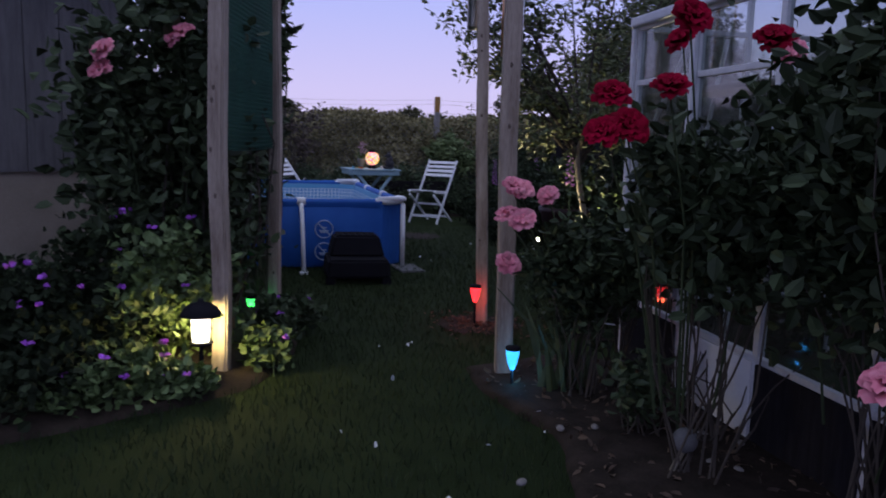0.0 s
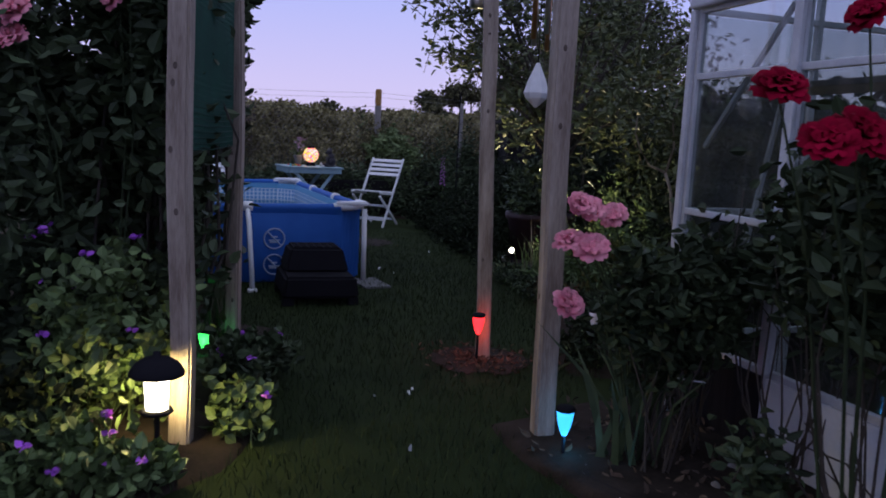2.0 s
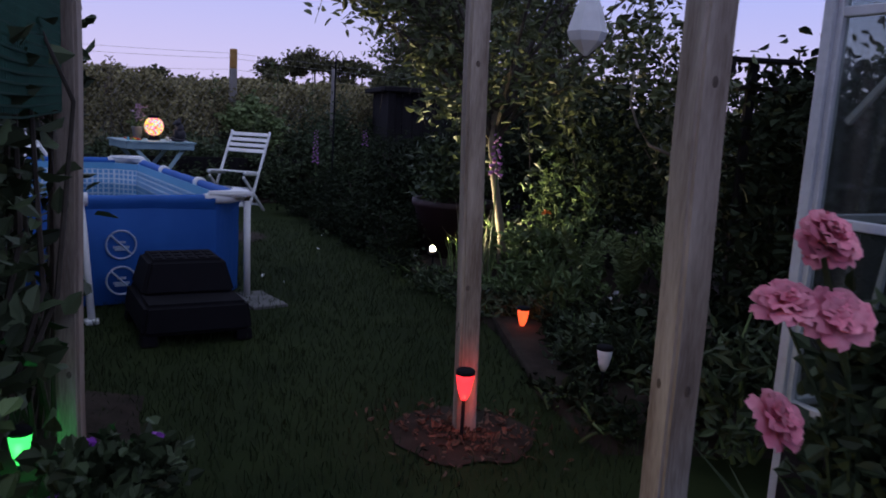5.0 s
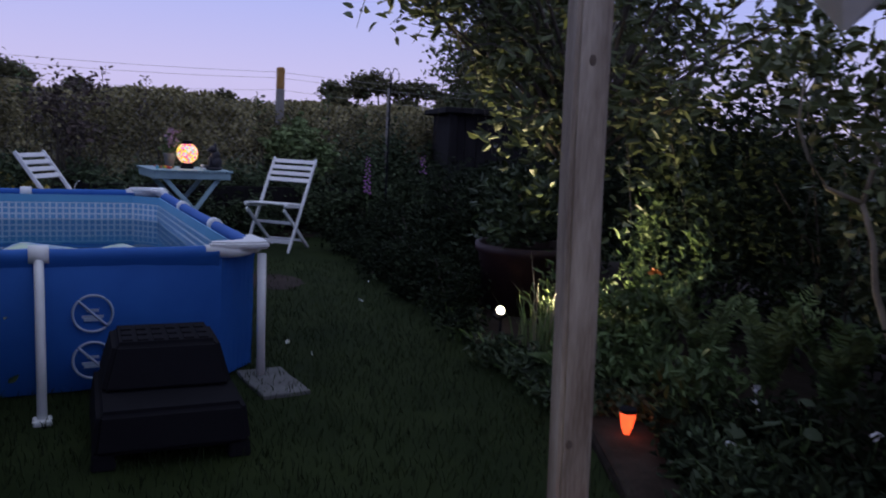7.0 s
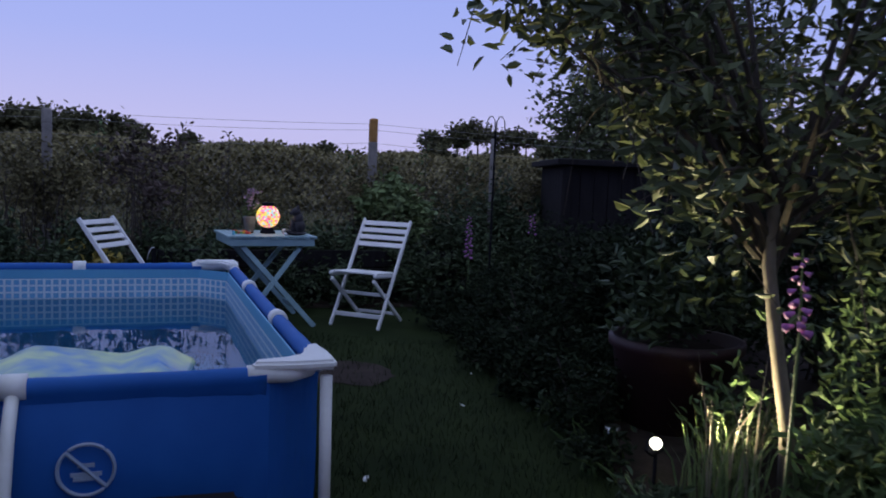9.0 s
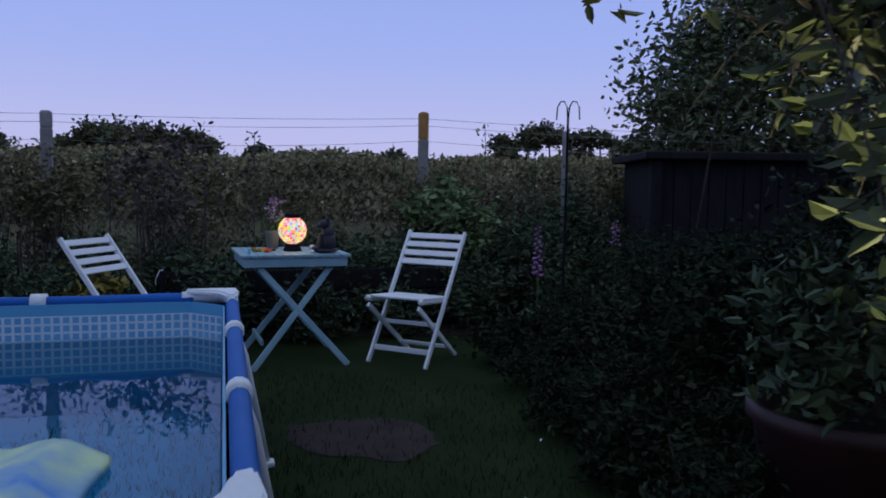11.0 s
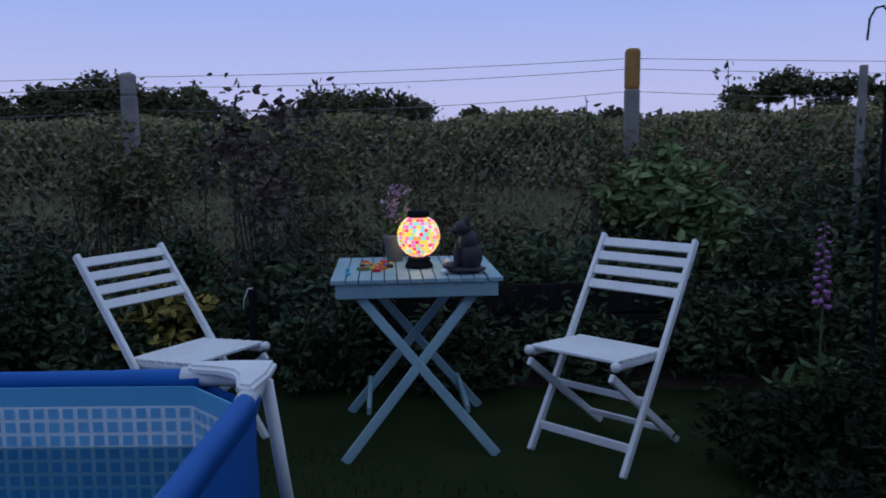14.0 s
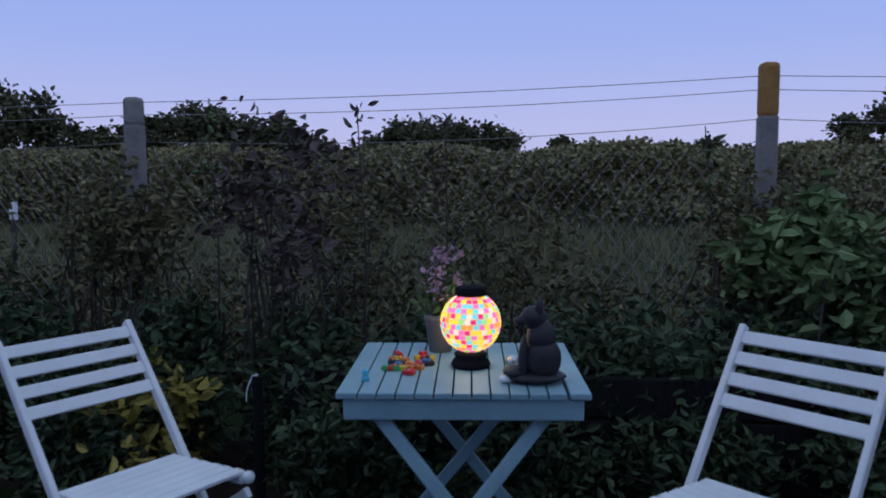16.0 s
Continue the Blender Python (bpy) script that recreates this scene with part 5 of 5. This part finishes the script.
tub = thing("planter_tub", (0.91, 9.78, 0), 0, "large dark maroon tub under the tree", "planter")
part("tub", lathe([(0.25, 0.0), (0.32, 0.43), (0.345, 0.45), (0.345, 0.50), (0.31, 0.50), (0.29, 0.42)], 28), M_TERRA, tub, "", True)
part("soil", lathe([(0.295, 0.42), (0.285, 0.44)], 24), M_SOIL, tub)
part("foliage", leaves(cloud((0, 0, 0.72), (0.32, 0.32, 0.25), 1400, 18, 54), 0.075, 0.5, 0.3, 54), L_DARK, tub)
cup = tagged(part("small_cup", lathe([(0.025, 0.06), (0.035, 0.09), (0.04, 0.15), (0.036, 0.15)], 14), M_STEEL, None, "", True), "small unlit grey lamp cup on the bed", "garden light")
cup.location = (0.60, 9.41, -0.045)
stake_lamp((1.46, 6.47, 0), 0.24, M_PAPER, "unlit white stake lamp among low plants", "frosted unlit cup")

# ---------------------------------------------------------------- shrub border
# Most of these shrubs wear the tree's overhead shade as leaf colour.
BORDER = [(2.75, 6.25, 0.5, 0.5, 0.6, 0.65, L_SHADED, 0.075), (2.55, 7.0, 0.55, 0.6, 0.72, 0.8, L_SHADED, 0.085), (2.75, 8.0, 0.6, 0.6, 0.75, 0.82, L_SHADED, 0.085), (2.6, 9.0, 0.6, 0.6, 0.78, 0.85, L_SHADED, 0.09), (2.3, 10.0, 0.6, 0.6, 0.85, 0.95, L_SHADED, 0.085), (1.95, 11.0, 0.6, 0.6, 0.75, 0.85, L_SHADED, 0.08), (3.5, 6.7, 0.7, 0.8, 0.7, 0.75, L_DARK, 0.09), (3.5, 8.6, 0.8, 0.9, 0.8, 0.85, L_DARK, 0.1), (3.0, 10.6, 0.8, 0.8, 0.9, 0.95, L_DARK, 0.1),
          (1.05, 10.35, 0.48, 0.5, 0.55, 0.62, L_SHADED, 0.07), (0.75, 11.2, 0.5, 0.5, 0.48, 0.5, L_SHADED, 0.07), (0.45, 12.0, 0.5, 0.45, 0.5, 0.5, L_SHADED, 0.07), (0.3, 12.8, 0.5, 0.45, 0.5, 0.5, L_SHADED, 0.065), (1.5, 12.0, 0.6, 0.5, 0.75, 0.85, L_SHADED, 0.08), (0.62, 10.2, 0.3, 0.3, 0.2, 0.2, L_SHADED, 0.06), (0.25, 10.8, 0.35, 0.35, 0.25, 0.26, L_SHADED, 0.06), (0.0, 11.5, 0.35, 0.35, 0.26, 0.28, L_SHADED, 0.06), (-0.35, 12.2, 0.36, 0.32, 0.26, 0.28, L_SHADED, 0.06),
          (0.48, 9.62, 0.22, 0.24, 0.20, 0.20, L_SHADED, 0.06), (0.28, 10.1, 0.28, 0.28, 0.18, 0.18, L_SHADED, 0.06), (-0.12, 10.9, 0.3, 0.3, 0.16, 0.16, L_SHADED, 0.06), (-0.42, 11.55, 0.28, 0.28, 0.15, 0.15, L_SHADED, 0.06), (-0.68, 12.15, 0.26, 0.26, 0.16, 0.16, L_SHADED, 0.06), (0.1, 10.55, 0.3, 0.3, 0.2, 0.2, L_SHADED, 0.06)]
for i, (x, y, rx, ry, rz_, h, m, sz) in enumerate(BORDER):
    shrub("shrub", (x, y, 0), (rx, ry, rz_), h, int((6200 if i % 3 else 4200) * rx * 1.3), sz * (0.62, 0.8, 0.7)[i % 3], m, ("tall dense dark shrub in the border" if rz_ > 0.7 else "low dark leafy shrub edging the lawn"), 300 + i, 34, (0.5, 0.62, 0.42)[i % 3], group="border shrubs", tight=(0.2, 0.24, 0.17)[i % 3])
# The darkest plants here carry the border's shade in their leaf colour.
for i, (x, y, r, h, m, sz, n_) in enumerate(((1.40, 8.45, 0.22, 0.24, L_MID, 0.07, 700), (1.62, 8.95, 0.30, 0.5, L_MID, 0.06, 900), (1.35, 8.15, 0.2, 0.16, L_MID, 0.06, 500), (1.55, 7.75, 0.2, 0.2, L_MID, 0.07, 420), (1.72, 6.25, 0.16, 0.12, L_DARK, 0.07, 300), (1.9, 9.6, 0.4, 0.6, L_DARK, 0.07, 1300), (1.85, 5.95, 0.25, 0.25, L_DARK, 0.07, 600), (1.66, 6.78, 0.22, 0.12, L_SHADED, 0.06, 520), (1.78, 7.32, 0.24, 0.14, L_SHADED, 0.06, 560), (1.60, 7.15, 0.18, 0.10, L_DARK, 0.055, 380), (1.95, 6.55, 0.25, 0.16, L_SHADED, 0.065, 560), (2.1, 7.1, 0.28, 0.2, L_SHADED, 0.065, 640), (1.15, 9.15, 0.22, 0.22, L_MID, 0.06, 500))):
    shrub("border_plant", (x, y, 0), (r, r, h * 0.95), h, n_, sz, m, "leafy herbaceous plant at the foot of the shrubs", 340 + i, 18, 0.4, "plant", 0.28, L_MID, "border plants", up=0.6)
br = thing("sapling", (2.07, 6.80, 0), 0, "thin pale crooked stem among dark shrubs", "sapling")
part("stem", tube([(0.0, 0, 0), (-0.04, 0.09, 0.33), (-0.11, 0.17, 0.55), (-0.17, 0.24, 0.76), (-0.19, 0.26, 0.92), (-0.23, 0.28, 1.04)], 0.015, 0.009, 8), M_BARK, br, "", True)
part("branch", tube([(-0.23, 0.28, 1.04), (-0.33, 0.32, 1.08), (-0.39, 0.34, 1.17), (-0.43, 0.36, 1.28), (-0.42, 0.38, 1.45)], 0.009, 0.004, 6), M_BARK, br, "", True)
part("branch", tube([(-0.23, 0.28, 1.04), (-0.19, 0.30, 1.2), (-0.21, 0.33, 1.38), (-0.17, 0.36, 1.62)], 0.009, 0.004, 6), M_BARK, br, "", True)
part("twig", tube([(-0.11, 0.17, 0.55), (-0.06, 0.17, 0.60), (-0.02, 0.15, 0.60)], 0.005, 0.002, 5), M_BARK, br)
gg = np.random.default_rng(143)
part("foliage", leaves(np.concatenate([cloud((-0.32, 0.36, 1.50), (0.34, 0.26, 0.22), 420, 18, 144, 0.25), cloud((-0.05, 0.36, 1.20), (0.25, 0.2, 0.35), 300, 14, 145, 0.25)]), 0.06, 0.6, 0.1, 146), L_TREE, br)


def fern(x, y, size, n, seed, material, label):
    """Feathery upright fronds with paired leaflets along an arching rib."""
    ob = thing("feathery_plant", (x, y, 0), 0, label, "plant", "feathery border plants")
    q = np.random.default_rng(seed)
    for k in range(n):
        a, L = q.uniform(0, 6.28), size * q.uniform(0.75, 1.15)
        o = Vector((math.cos(a), math.sin(a), 0)) * L * q.uniform(0.25, 0.55)
        pts = [o * (f * f) + Vector((0, 0, L * f * (1 - 0.12 * f))) for f in [m / 9 for m in range(10)]]
        rib = tube(pts, 0.0035, 0.0012, 4)
        lp, ld = [], []
        for m in range(26):
            f = 0.28 + 0.72 * m / 25
            p = Vector(pts[min(8, int(f * 9))]).lerp(pts[min(9, int(f * 9) + 1)], f * 9 - int(f * 9) if f < 1 else 1)
            for sd in (-1, 1):
                w = Vector((-math.sin(a), math.cos(a), 0.3)) * sd
                for e in (0.0, 0.5):
                    lp.append(tuple(p + w * 0.05 * e * (1.1 - f)))
                    ld.append(tuple(w * 4 + Vector((0, 0, 1.5))))
        part("frond", join([rib, leaves(np.array(lp), 0.055, 0.34, 0.4, seed + k, np.array(ld))]), material, ob)


fern(1.95, 8.05, 0.62, 9, 610, L_LIGHT, "feathery pale green plant with upright plumes")
fern(1.72, 8.20, 0.55, 8, 630, L_LIGHT, "feathery pale green plant with upright plumes")
fern(2.15, 7.75, 0.58, 8, 650, L_MID, "feathery mid-green plant with upright plumes")
fern(1.45, 8.55, 0.60, 7, 670, L_MID, "feathery plant lit by the garden spotlight")


def broad_plant(x, y, n, size, reach, seed, label):
    """Broad cupped leaves on stalks."""
    ob = thing("broad_leaved_plant", (x, y, 0), 0, label, "plant", "broad-leaved plants")
    q = np.random.default_rng(seed)
    for k in range(n):
        a, r, h = q.uniform(0, 6.28), reach * q.uniform(0.2, 1.0), reach * q.uniform(0.5, 1.5)
        tip = Vector((math.cos(a) * r, math.sin(a) * r, h))
        out = Vector((math.cos(a), math.sin(a), q.uniform(-0.5, 0.3))).normalized()
        sd = Vector((-math.sin(a), math.cos(a), 0))
        up = out.cross(sd) * -1
        L, m = size * q.uniform(0.7, 1.2), 9
        vs = [tuple(tip + up * 0.0)] + [tuple(tip + out * L * (0.42 - 0.5 * math.cos(2 * math.pi * i / m)) + sd * L * 0.46 * math.sin(2 * math.pi * i / m) * (1 + 0.12 * math.sin(i * 2.7)) + up * L * (0.12 * abs(math.sin(2 * math.pi * i / m)) + 0.05 * math.sin(i * 3.1))) for i in range(m)]
        mid = len(vs)
        vs.append(tuple(tip + out * L * 0.42))
        fs = [(mid, 1 + i, 1 + (i + 1) % m) for i in range(m)]
        part("leaf", (vs[1:], [tuple(v - 1 for v in f) for f in fs]), L_DARK, ob, "", True)
        part("stalk", tube([(0, 0, 0), (tip.x * 0.4, tip.y * 0.4, h * 0.7), tuple(tip)], 0.004, 0.003, 5), L_MID, ob)


broad_plant(1.78, 7.15, 11, 0.095, 0.20, 710, "broad pale-green leafy plant in the border")
broad_plant(1.58, 7.45, 9, 0.09, 0.15, 740, "low broad-leaved plant beside the lawn")
bw = thing("white_flowers", (1.85, 7.0, 0), 0, "few small white flowers over dark leaves", "flower")
for k, (x, y, z) in enumerate(((0.10, 0.0, 0.30), (-0.15, 0.42, 0.24), (-0.06, 0.7, 0.22), (0.12, -0.30, 0.10), (-0.28, 0.25, 0.14))):
    part("stem", tube([(x * 0.7, y * 0.9, 0), (x, y, z)], 0.003, 0.002, 5), L_MID, bw)
    part("flower", leaves(np.repeat(np.array([[x, y, z]]), 7, 0), 0.026, 0.8, 0.4, 750 + k), M_PAPER, bw)
bt = thing("bird_table", (2.20, 7.12, 0), 0, "dark wooden bird table rising behind shrubs", "bird table")
part("post", box(bmesh.new(), (-0.02, -0.02, 0), (0.02, 0.02, 1.5), 0.004), M_DARKWOOD, bt)
part("top", beam((-0.20, 0.06, 1.515), (0.20, -0.06, 1.505), 0.10, 0.02, (0, 1, 0)), M_DARKWOOD, bt)
part("nest_box", box(bmesh.new(), (-0.20, -0.03, 1.43), (-0.09, 0.08, 1.503), 0.006), M_DARKWOOD, bt)
part("tray", beam((-0.05, 0.03, 1.38), (0.24, -0.05, 1.375), 0.16, 0.02, (0, 1, 0)), M_DARKWOOD, bt)
mg = thing("marigold", (1.42, 8.05, 0), 0, "single orange flower on a thin stem", "flower")
part("stem", tube([(0, 0, 0), (0.02, 0, 0.3), (0.0, 0.02, 0.62)], 0.004, 0.002, 5), L_MID, mg)
part("flower", leaves(np.repeat(np.array([[0, 0.02, 0.62]]), 9, 0), 0.03, 0.6, 0.3, 61), M_ORANGE, mg)

# Every other tuft has shade worked into its leaf colour.
for i, (x, y) in enumerate(((1.30, 6.45), (1.02, 7.9), (1.38, 6.1), (0.72, 8.55), (0.55, 9.05), (0.92, 8.2), (1.45, 7.2), (1.08, 7.85), (1.46, 6.75), (1.48, 7.05), (1.47, 7.35), (1.48, 6.9), (1.5, 7.5), (1.34, 7.75), (1.18, 7.95), (0.85, 8.4), (0.45, 9.45), (0.35, 9.75), (0.12, 10.2), (-0.05, 10.7), (-0.2, 11.1), (-0.45, 11.8))):
    shrub("edging_plant", (x, y, 0), (0.15, 0.15, 0.08), 0.075, 230, 0.05, L_DARK if i % 2 else L_SHADED, "low leafy tuft at the lawn edge", 380 + i, 10, 0.5, "plant", 0.3, L_MID, "edging plants", up=0.5)

# evergreen and shed in the far corner
ev = thing("evergreen_tree", (1.5, 16.9, 0), 0, "tall dense dark evergreen behind the shed", "tree")
part("trunk", tube([(0, 0, 0), (0, 0, 2.5)], 0.12, 0.06, 8), M_TWIG, ev)
pts = np.concatenate([cloud((0, 0, 1.9), (1.6, 1.4, 1.7), 22000, 80, 71, 0.2), cloud((0.3, 0, 3.4), (1.05, 1.0, 1.1), 9000, 46, 72, 0.22)])
part("crown", leaves(pts, 0.095, 0.5, 0.3, 73), L_TREE, ev)
shed = thing("shed", (0.18, 13.5, 0), 14, "low dark creosoted timber shed behind shrubs", "shed")
for k in range(18):
    part("board", box(bmesh.new(), (k * 0.14, 0.0, 0), (k * 0.14 + 0.134, 0.022, 1.46), 0.003), M_DARKWOOD, shed)
for k in range(9):
    part("side_board", box(bmesh.new(), (-0.02, 0.024 + k * 0.14, 0), (0.0, 0.158 + k * 0.14, 1.46), 0.003), M_DARKWOOD, shed)
part("back_wall", box(bmesh.new(), (0, 1.3, 0), (2.52, 1.32, 1.44)), M_DARKWOOD, shed)
part("corner_post", box(bmesh.new(), (-0.06, -0.06, 0), (0.03, 0.0, 1.5), 0.006), M_DARKWOOD, shed)
part("roof", box(bmesh.new(), (-0.12, -0.12, 1.465), (2.65, 1.45, 1.53), 0.012), M_DARKWOOD, shed)

# ---------------------------------------------------------------- planting along the fence
def fl_(s, off):
    p = fp(s, off)
    return (p.x, p.y, 0)


pl = thing("raised_planter", fl_(-0.6, -0.62), math.degrees(math.atan2(0.537, 0.8436)), "dark timber raised planter behind the table", "planter")
for k in range(3):
    part("sleeper", box(bmesh.new(), (-1.6, -0.05, k * 0.18), (1.3, 0.0, k * 0.18 + 0.172), 0.01), M_DARKWOOD, pl)
    part("end_sleeper", box(bmesh.new(), (1.3, -0.05, k * 0.18), (1.35, 0.45, k * 0.18 + 0.172), 0.01), M_DARKWOOD, pl)
part("soil", box(bmesh.new(), (-1.6, 0.002, 0.0), (1.298, 0.45, 0.46)), M_SOIL, pl)
FENCE_ROW = [(-6.2, 0.42), (-5.3, 0.44), (-4.5, 0.42), (-3.7, 0.40), (-2.9, 0.40), (-2.1, 0.38), (-1.4, 0.37), (-0.7, 0.38), (0.0, 0.44), (0.7, 0.5), (1.4, 0.5), (2.1, 0.55)]
for i, (s_, h) in enumerate(FENCE_ROW):
    shrub("shrub", fl_(s_, -0.33 - 0.06 * (i % 2)), (0.46, 0.26, h * 0.95), h, 2600, 0.065, L_DARK, "dark leafy shrub growing through the fence", 400 + i, 36, 0.55, group="fence shrubs")
for i, (s_, o_, r, h, z) in enumerate(((-1.9, -0.85, 0.3, 0.24, 0.3), (-1.2, -0.8, 0.32, 0.22, 0.26), (-0.5, -0.82, 0.3, 0.2, 0.24), (-4.4, -0.95, 0.4, 0.3, 0.3), (-3.0, -0.85, 0.3, 0.24, 0.25), (0.9, -0.9, 0.42, 0.36, 0.38), (1.6, -0.95, 0.42, 0.36, 0.4), (0.25, -0.8, 0.3, 0.3, 0.3), (1.2, -0.45, 0.4, 0.45, 0.75))):
    shrub("shrub", fl_(s_, o_), (r, r * 0.8, z), h, 1700, 0.06, L_DARK, "low dark undergrowth before the fence", 430 + i, 26, 0.5, group="fence shrubs")
shrub("flowering_shrub", fl_(0.12, -0.42), (0.36, 0.26, 0.42), 0.85, 1700, 0.088, L_LIGHT, "pale green broad-leaved shrub before a concrete post", 450, 22, 0.55, tight=0.2, up=-0.1)
for i in range(10):
    shrub("bramble", fl_(-6.6 + i * 1.15, 0.95 + 0.35 * (i % 2)), (0.72, 0.4, 0.44), 0.42, 1900, 0.07, L_WEED, "low bramble thicket beyond the wire fence", 470 + i, 34, 0.55, group="brambles")
smoke = shrub("smoke_bush", fl_(-2.35, -0.28), (0.55, 0.22, 0.42), 1.26, 650, 0.065, L_BROWN, "sparse smoky brown shrub with bare stems at the fence", 451, 34, 0.6, tight=0.17)
shrub("golden_shrub", (-3.90, 11.75, 0), (0.34, 0.28, 0.24), 0.28, 520, 0.09, L_YELLOW, "golden-leaved low shrub behind a chair", 452, 18, 0.55)
shrub("shrub", (-5.0, 10.9, 0), (0.5, 0.5, 0.55), 0.55, 2600, 0.07, L_DARK, "dark leafy shrub at the garden edge", 453, 36)
for i, (s_, o_, r, z, n_) in enumerate(((-3.05, -0.16, 0.34, 1.02, 1100), (-3.35, -0.12, 0.26, 1.10, 700), (-0.05, -0.14, 0.28, 1.05, 900), (0.22, -0.12, 0.24, 1.12, 700), (-1.3, 0.12, 0.45, 1.0, 800), (-2.1, 0.15, 0.45, 1.05, 800), (1.1, 0.1, 0.5, 1.1, 1100), (-4.3, 0.1, 0.5, 1.05, 1000), (1.9, 0.0, 0.5, 1.15, 1100))):
    shrub("weed_thicket", fl_(s_, o_), (r, 0.16, 0.30), z, n_, 0.055, L_WEED, "tall dull brown-green weeds grown through the fence", 770 + i, 24, 0.5, group="fence weeds", tight=0.3)
gg = np.random.default_rng(19)
for k, (s_, z) in enumerate(((-1.95, 1.72), (-1.55, 1.66), (0.55, 1.78), (-0.28, 1.6), (1.05, 1.7), (-2.7, 1.72))):
    sp = thing("wild_shoot", fl_(s_, -0.12), 0, "tall leafy shoot poking above the fence", "plant", "fence shoots")
    part("stem", tube([(0, 0, 0), (0.03, 0, z * 0.6), (gg.normal(0, 0.05), 0, z)], 0.006, 0.003, 5), M_TWIG, sp)
    part("foliage", leaves(np.stack([gg.normal(0, 0.035, 34), gg.normal(0, 0.03, 34), gg.uniform(z * 0.7, z, 34)], 1), 0.05, 0.45, 0.5, 80 + k), L_BROWN if k < 2 else L_MID, sp)
hk = thing("hook_stake", (-0.463, 12.773, 0), 0, "thin black double shepherd's hook by the shed", "hook")
part("rod", tube([(0, 0, 0), (0, 0, 1.78)], 0.011, 0.009, 7), M_PLASTIC, hk)
for sx in (-1, 1):
    part("crook", tube([(0, 0, 1.68), (sx * 0.008, 0, 1.82), (sx * 0.03, 0, 1.865), (sx * 0.06, 0, 1.86), (sx * 0.08, 0, 1.82), (sx * 0.085, 0, 1.73)], 0.006, 0.005, 6), M_PLASTIC, hk)
sl = tagged(part("slim_post", box(bmesh.new(), (-0.022, -0.022, 0), (0.022, 0.022, 1.738), 0.005), M_CONCRETE), "slim grey post by the shed", "post")
sl.location = (-0.652, 14.094, 0)
pp = thing("hose_pole", (-3.347, 11.908, 0), 0, "black pole with white string tied on top", "pole")
part("pole", tube([(0, 0, 0), (0, 0, 0.56)], 0.022, 0.02, 10), M_PLASTIC, pp)
part("string", tube([(0, 0, 0.565), (-0.02, -0.01, 0.56), (-0.045, -0.02, 0.50), (-0.05, -0.02, 0.45)], 0.005, 0.002, 5), M_PAPER, pp)
mk = thing("field_marker", (-9.15, 13.45, 0), 0, "small white marker on a stake in the field", "marker")
part("stake", tube([(0, 0, 0), (0, 0, 1.0)], 0.02, None, 6), M_TWIG, mk)
part("plate", box(bmesh.new(), (-0.08, -0.01, 0.95), (0.08, 0.01, 1.13), 0.005), M_WHITE, mk)

# fallen petals and clippings on the grass
gg = np.random.default_rng(91)
for k in range(16):
    x, y = gg.uniform(0.2, 1.7), gg.uniform(3.4, 5.6)
    if k > 10:
        x, y = gg.uniform(-0.9, 0.3), gg.uniform(7.0, 10.5)
    pe = tagged(part("petal", leaves(np.array([[0, 0, 0.004]]), 0.035, 0.6, 0.0, 500 + k), M_PAPER), "pale fallen petal on the grass", "petal", "fallen petals")
    pe.location = (x, y, 0.02)

g = np.random.default_rng(29)
N = 1500
lx, ly = g.uniform(1.1, 3.0, N), g.uniform(2.6, 5.4, N)
ok = lx > np.interp(ly, [2.4, 3.7, 4.3, 4.75, 5.1, 5.6], [1.98, 1.83, 1.66, 1.24, 1.15, 1.5])
M_LITTER = pm("dead_leaf", (0.05, 0.032, 0.02), (0.12, 0.08, 0.05), 15, 0.9, 0, 0, spread=0.5)
tagged(part("leaf_litter", leaves(np.stack([lx, ly, 0 * lx + 0.045], 1)[ok], 0.04, 0.55, 0.0, 92), M_LITTER), "scattered brown dead leaves on the soil", "leaf litter", kind="stuff")
for k in range(9):
    x, y = g.uniform(1.6, 2.4), g.uniform(3.6, 4.9)
    st = tagged(part("pebble", lathe([(0.018 * math.cos(a), 0.012 + 0.012 * math.sin(a)) for a in [radians(-85 + 170 * i / 6) for i in range(7)]], 10), M_CONCRETE, None, "", True), "small pale stone on the soil bed", "stone", "stones on the soil")
    st.matrix_basis = pose(x, y, 0.035, 0, 0, g.uniform(0, 180)) @ Matrix.Diagonal((1.3, 0.9, 1, 1))
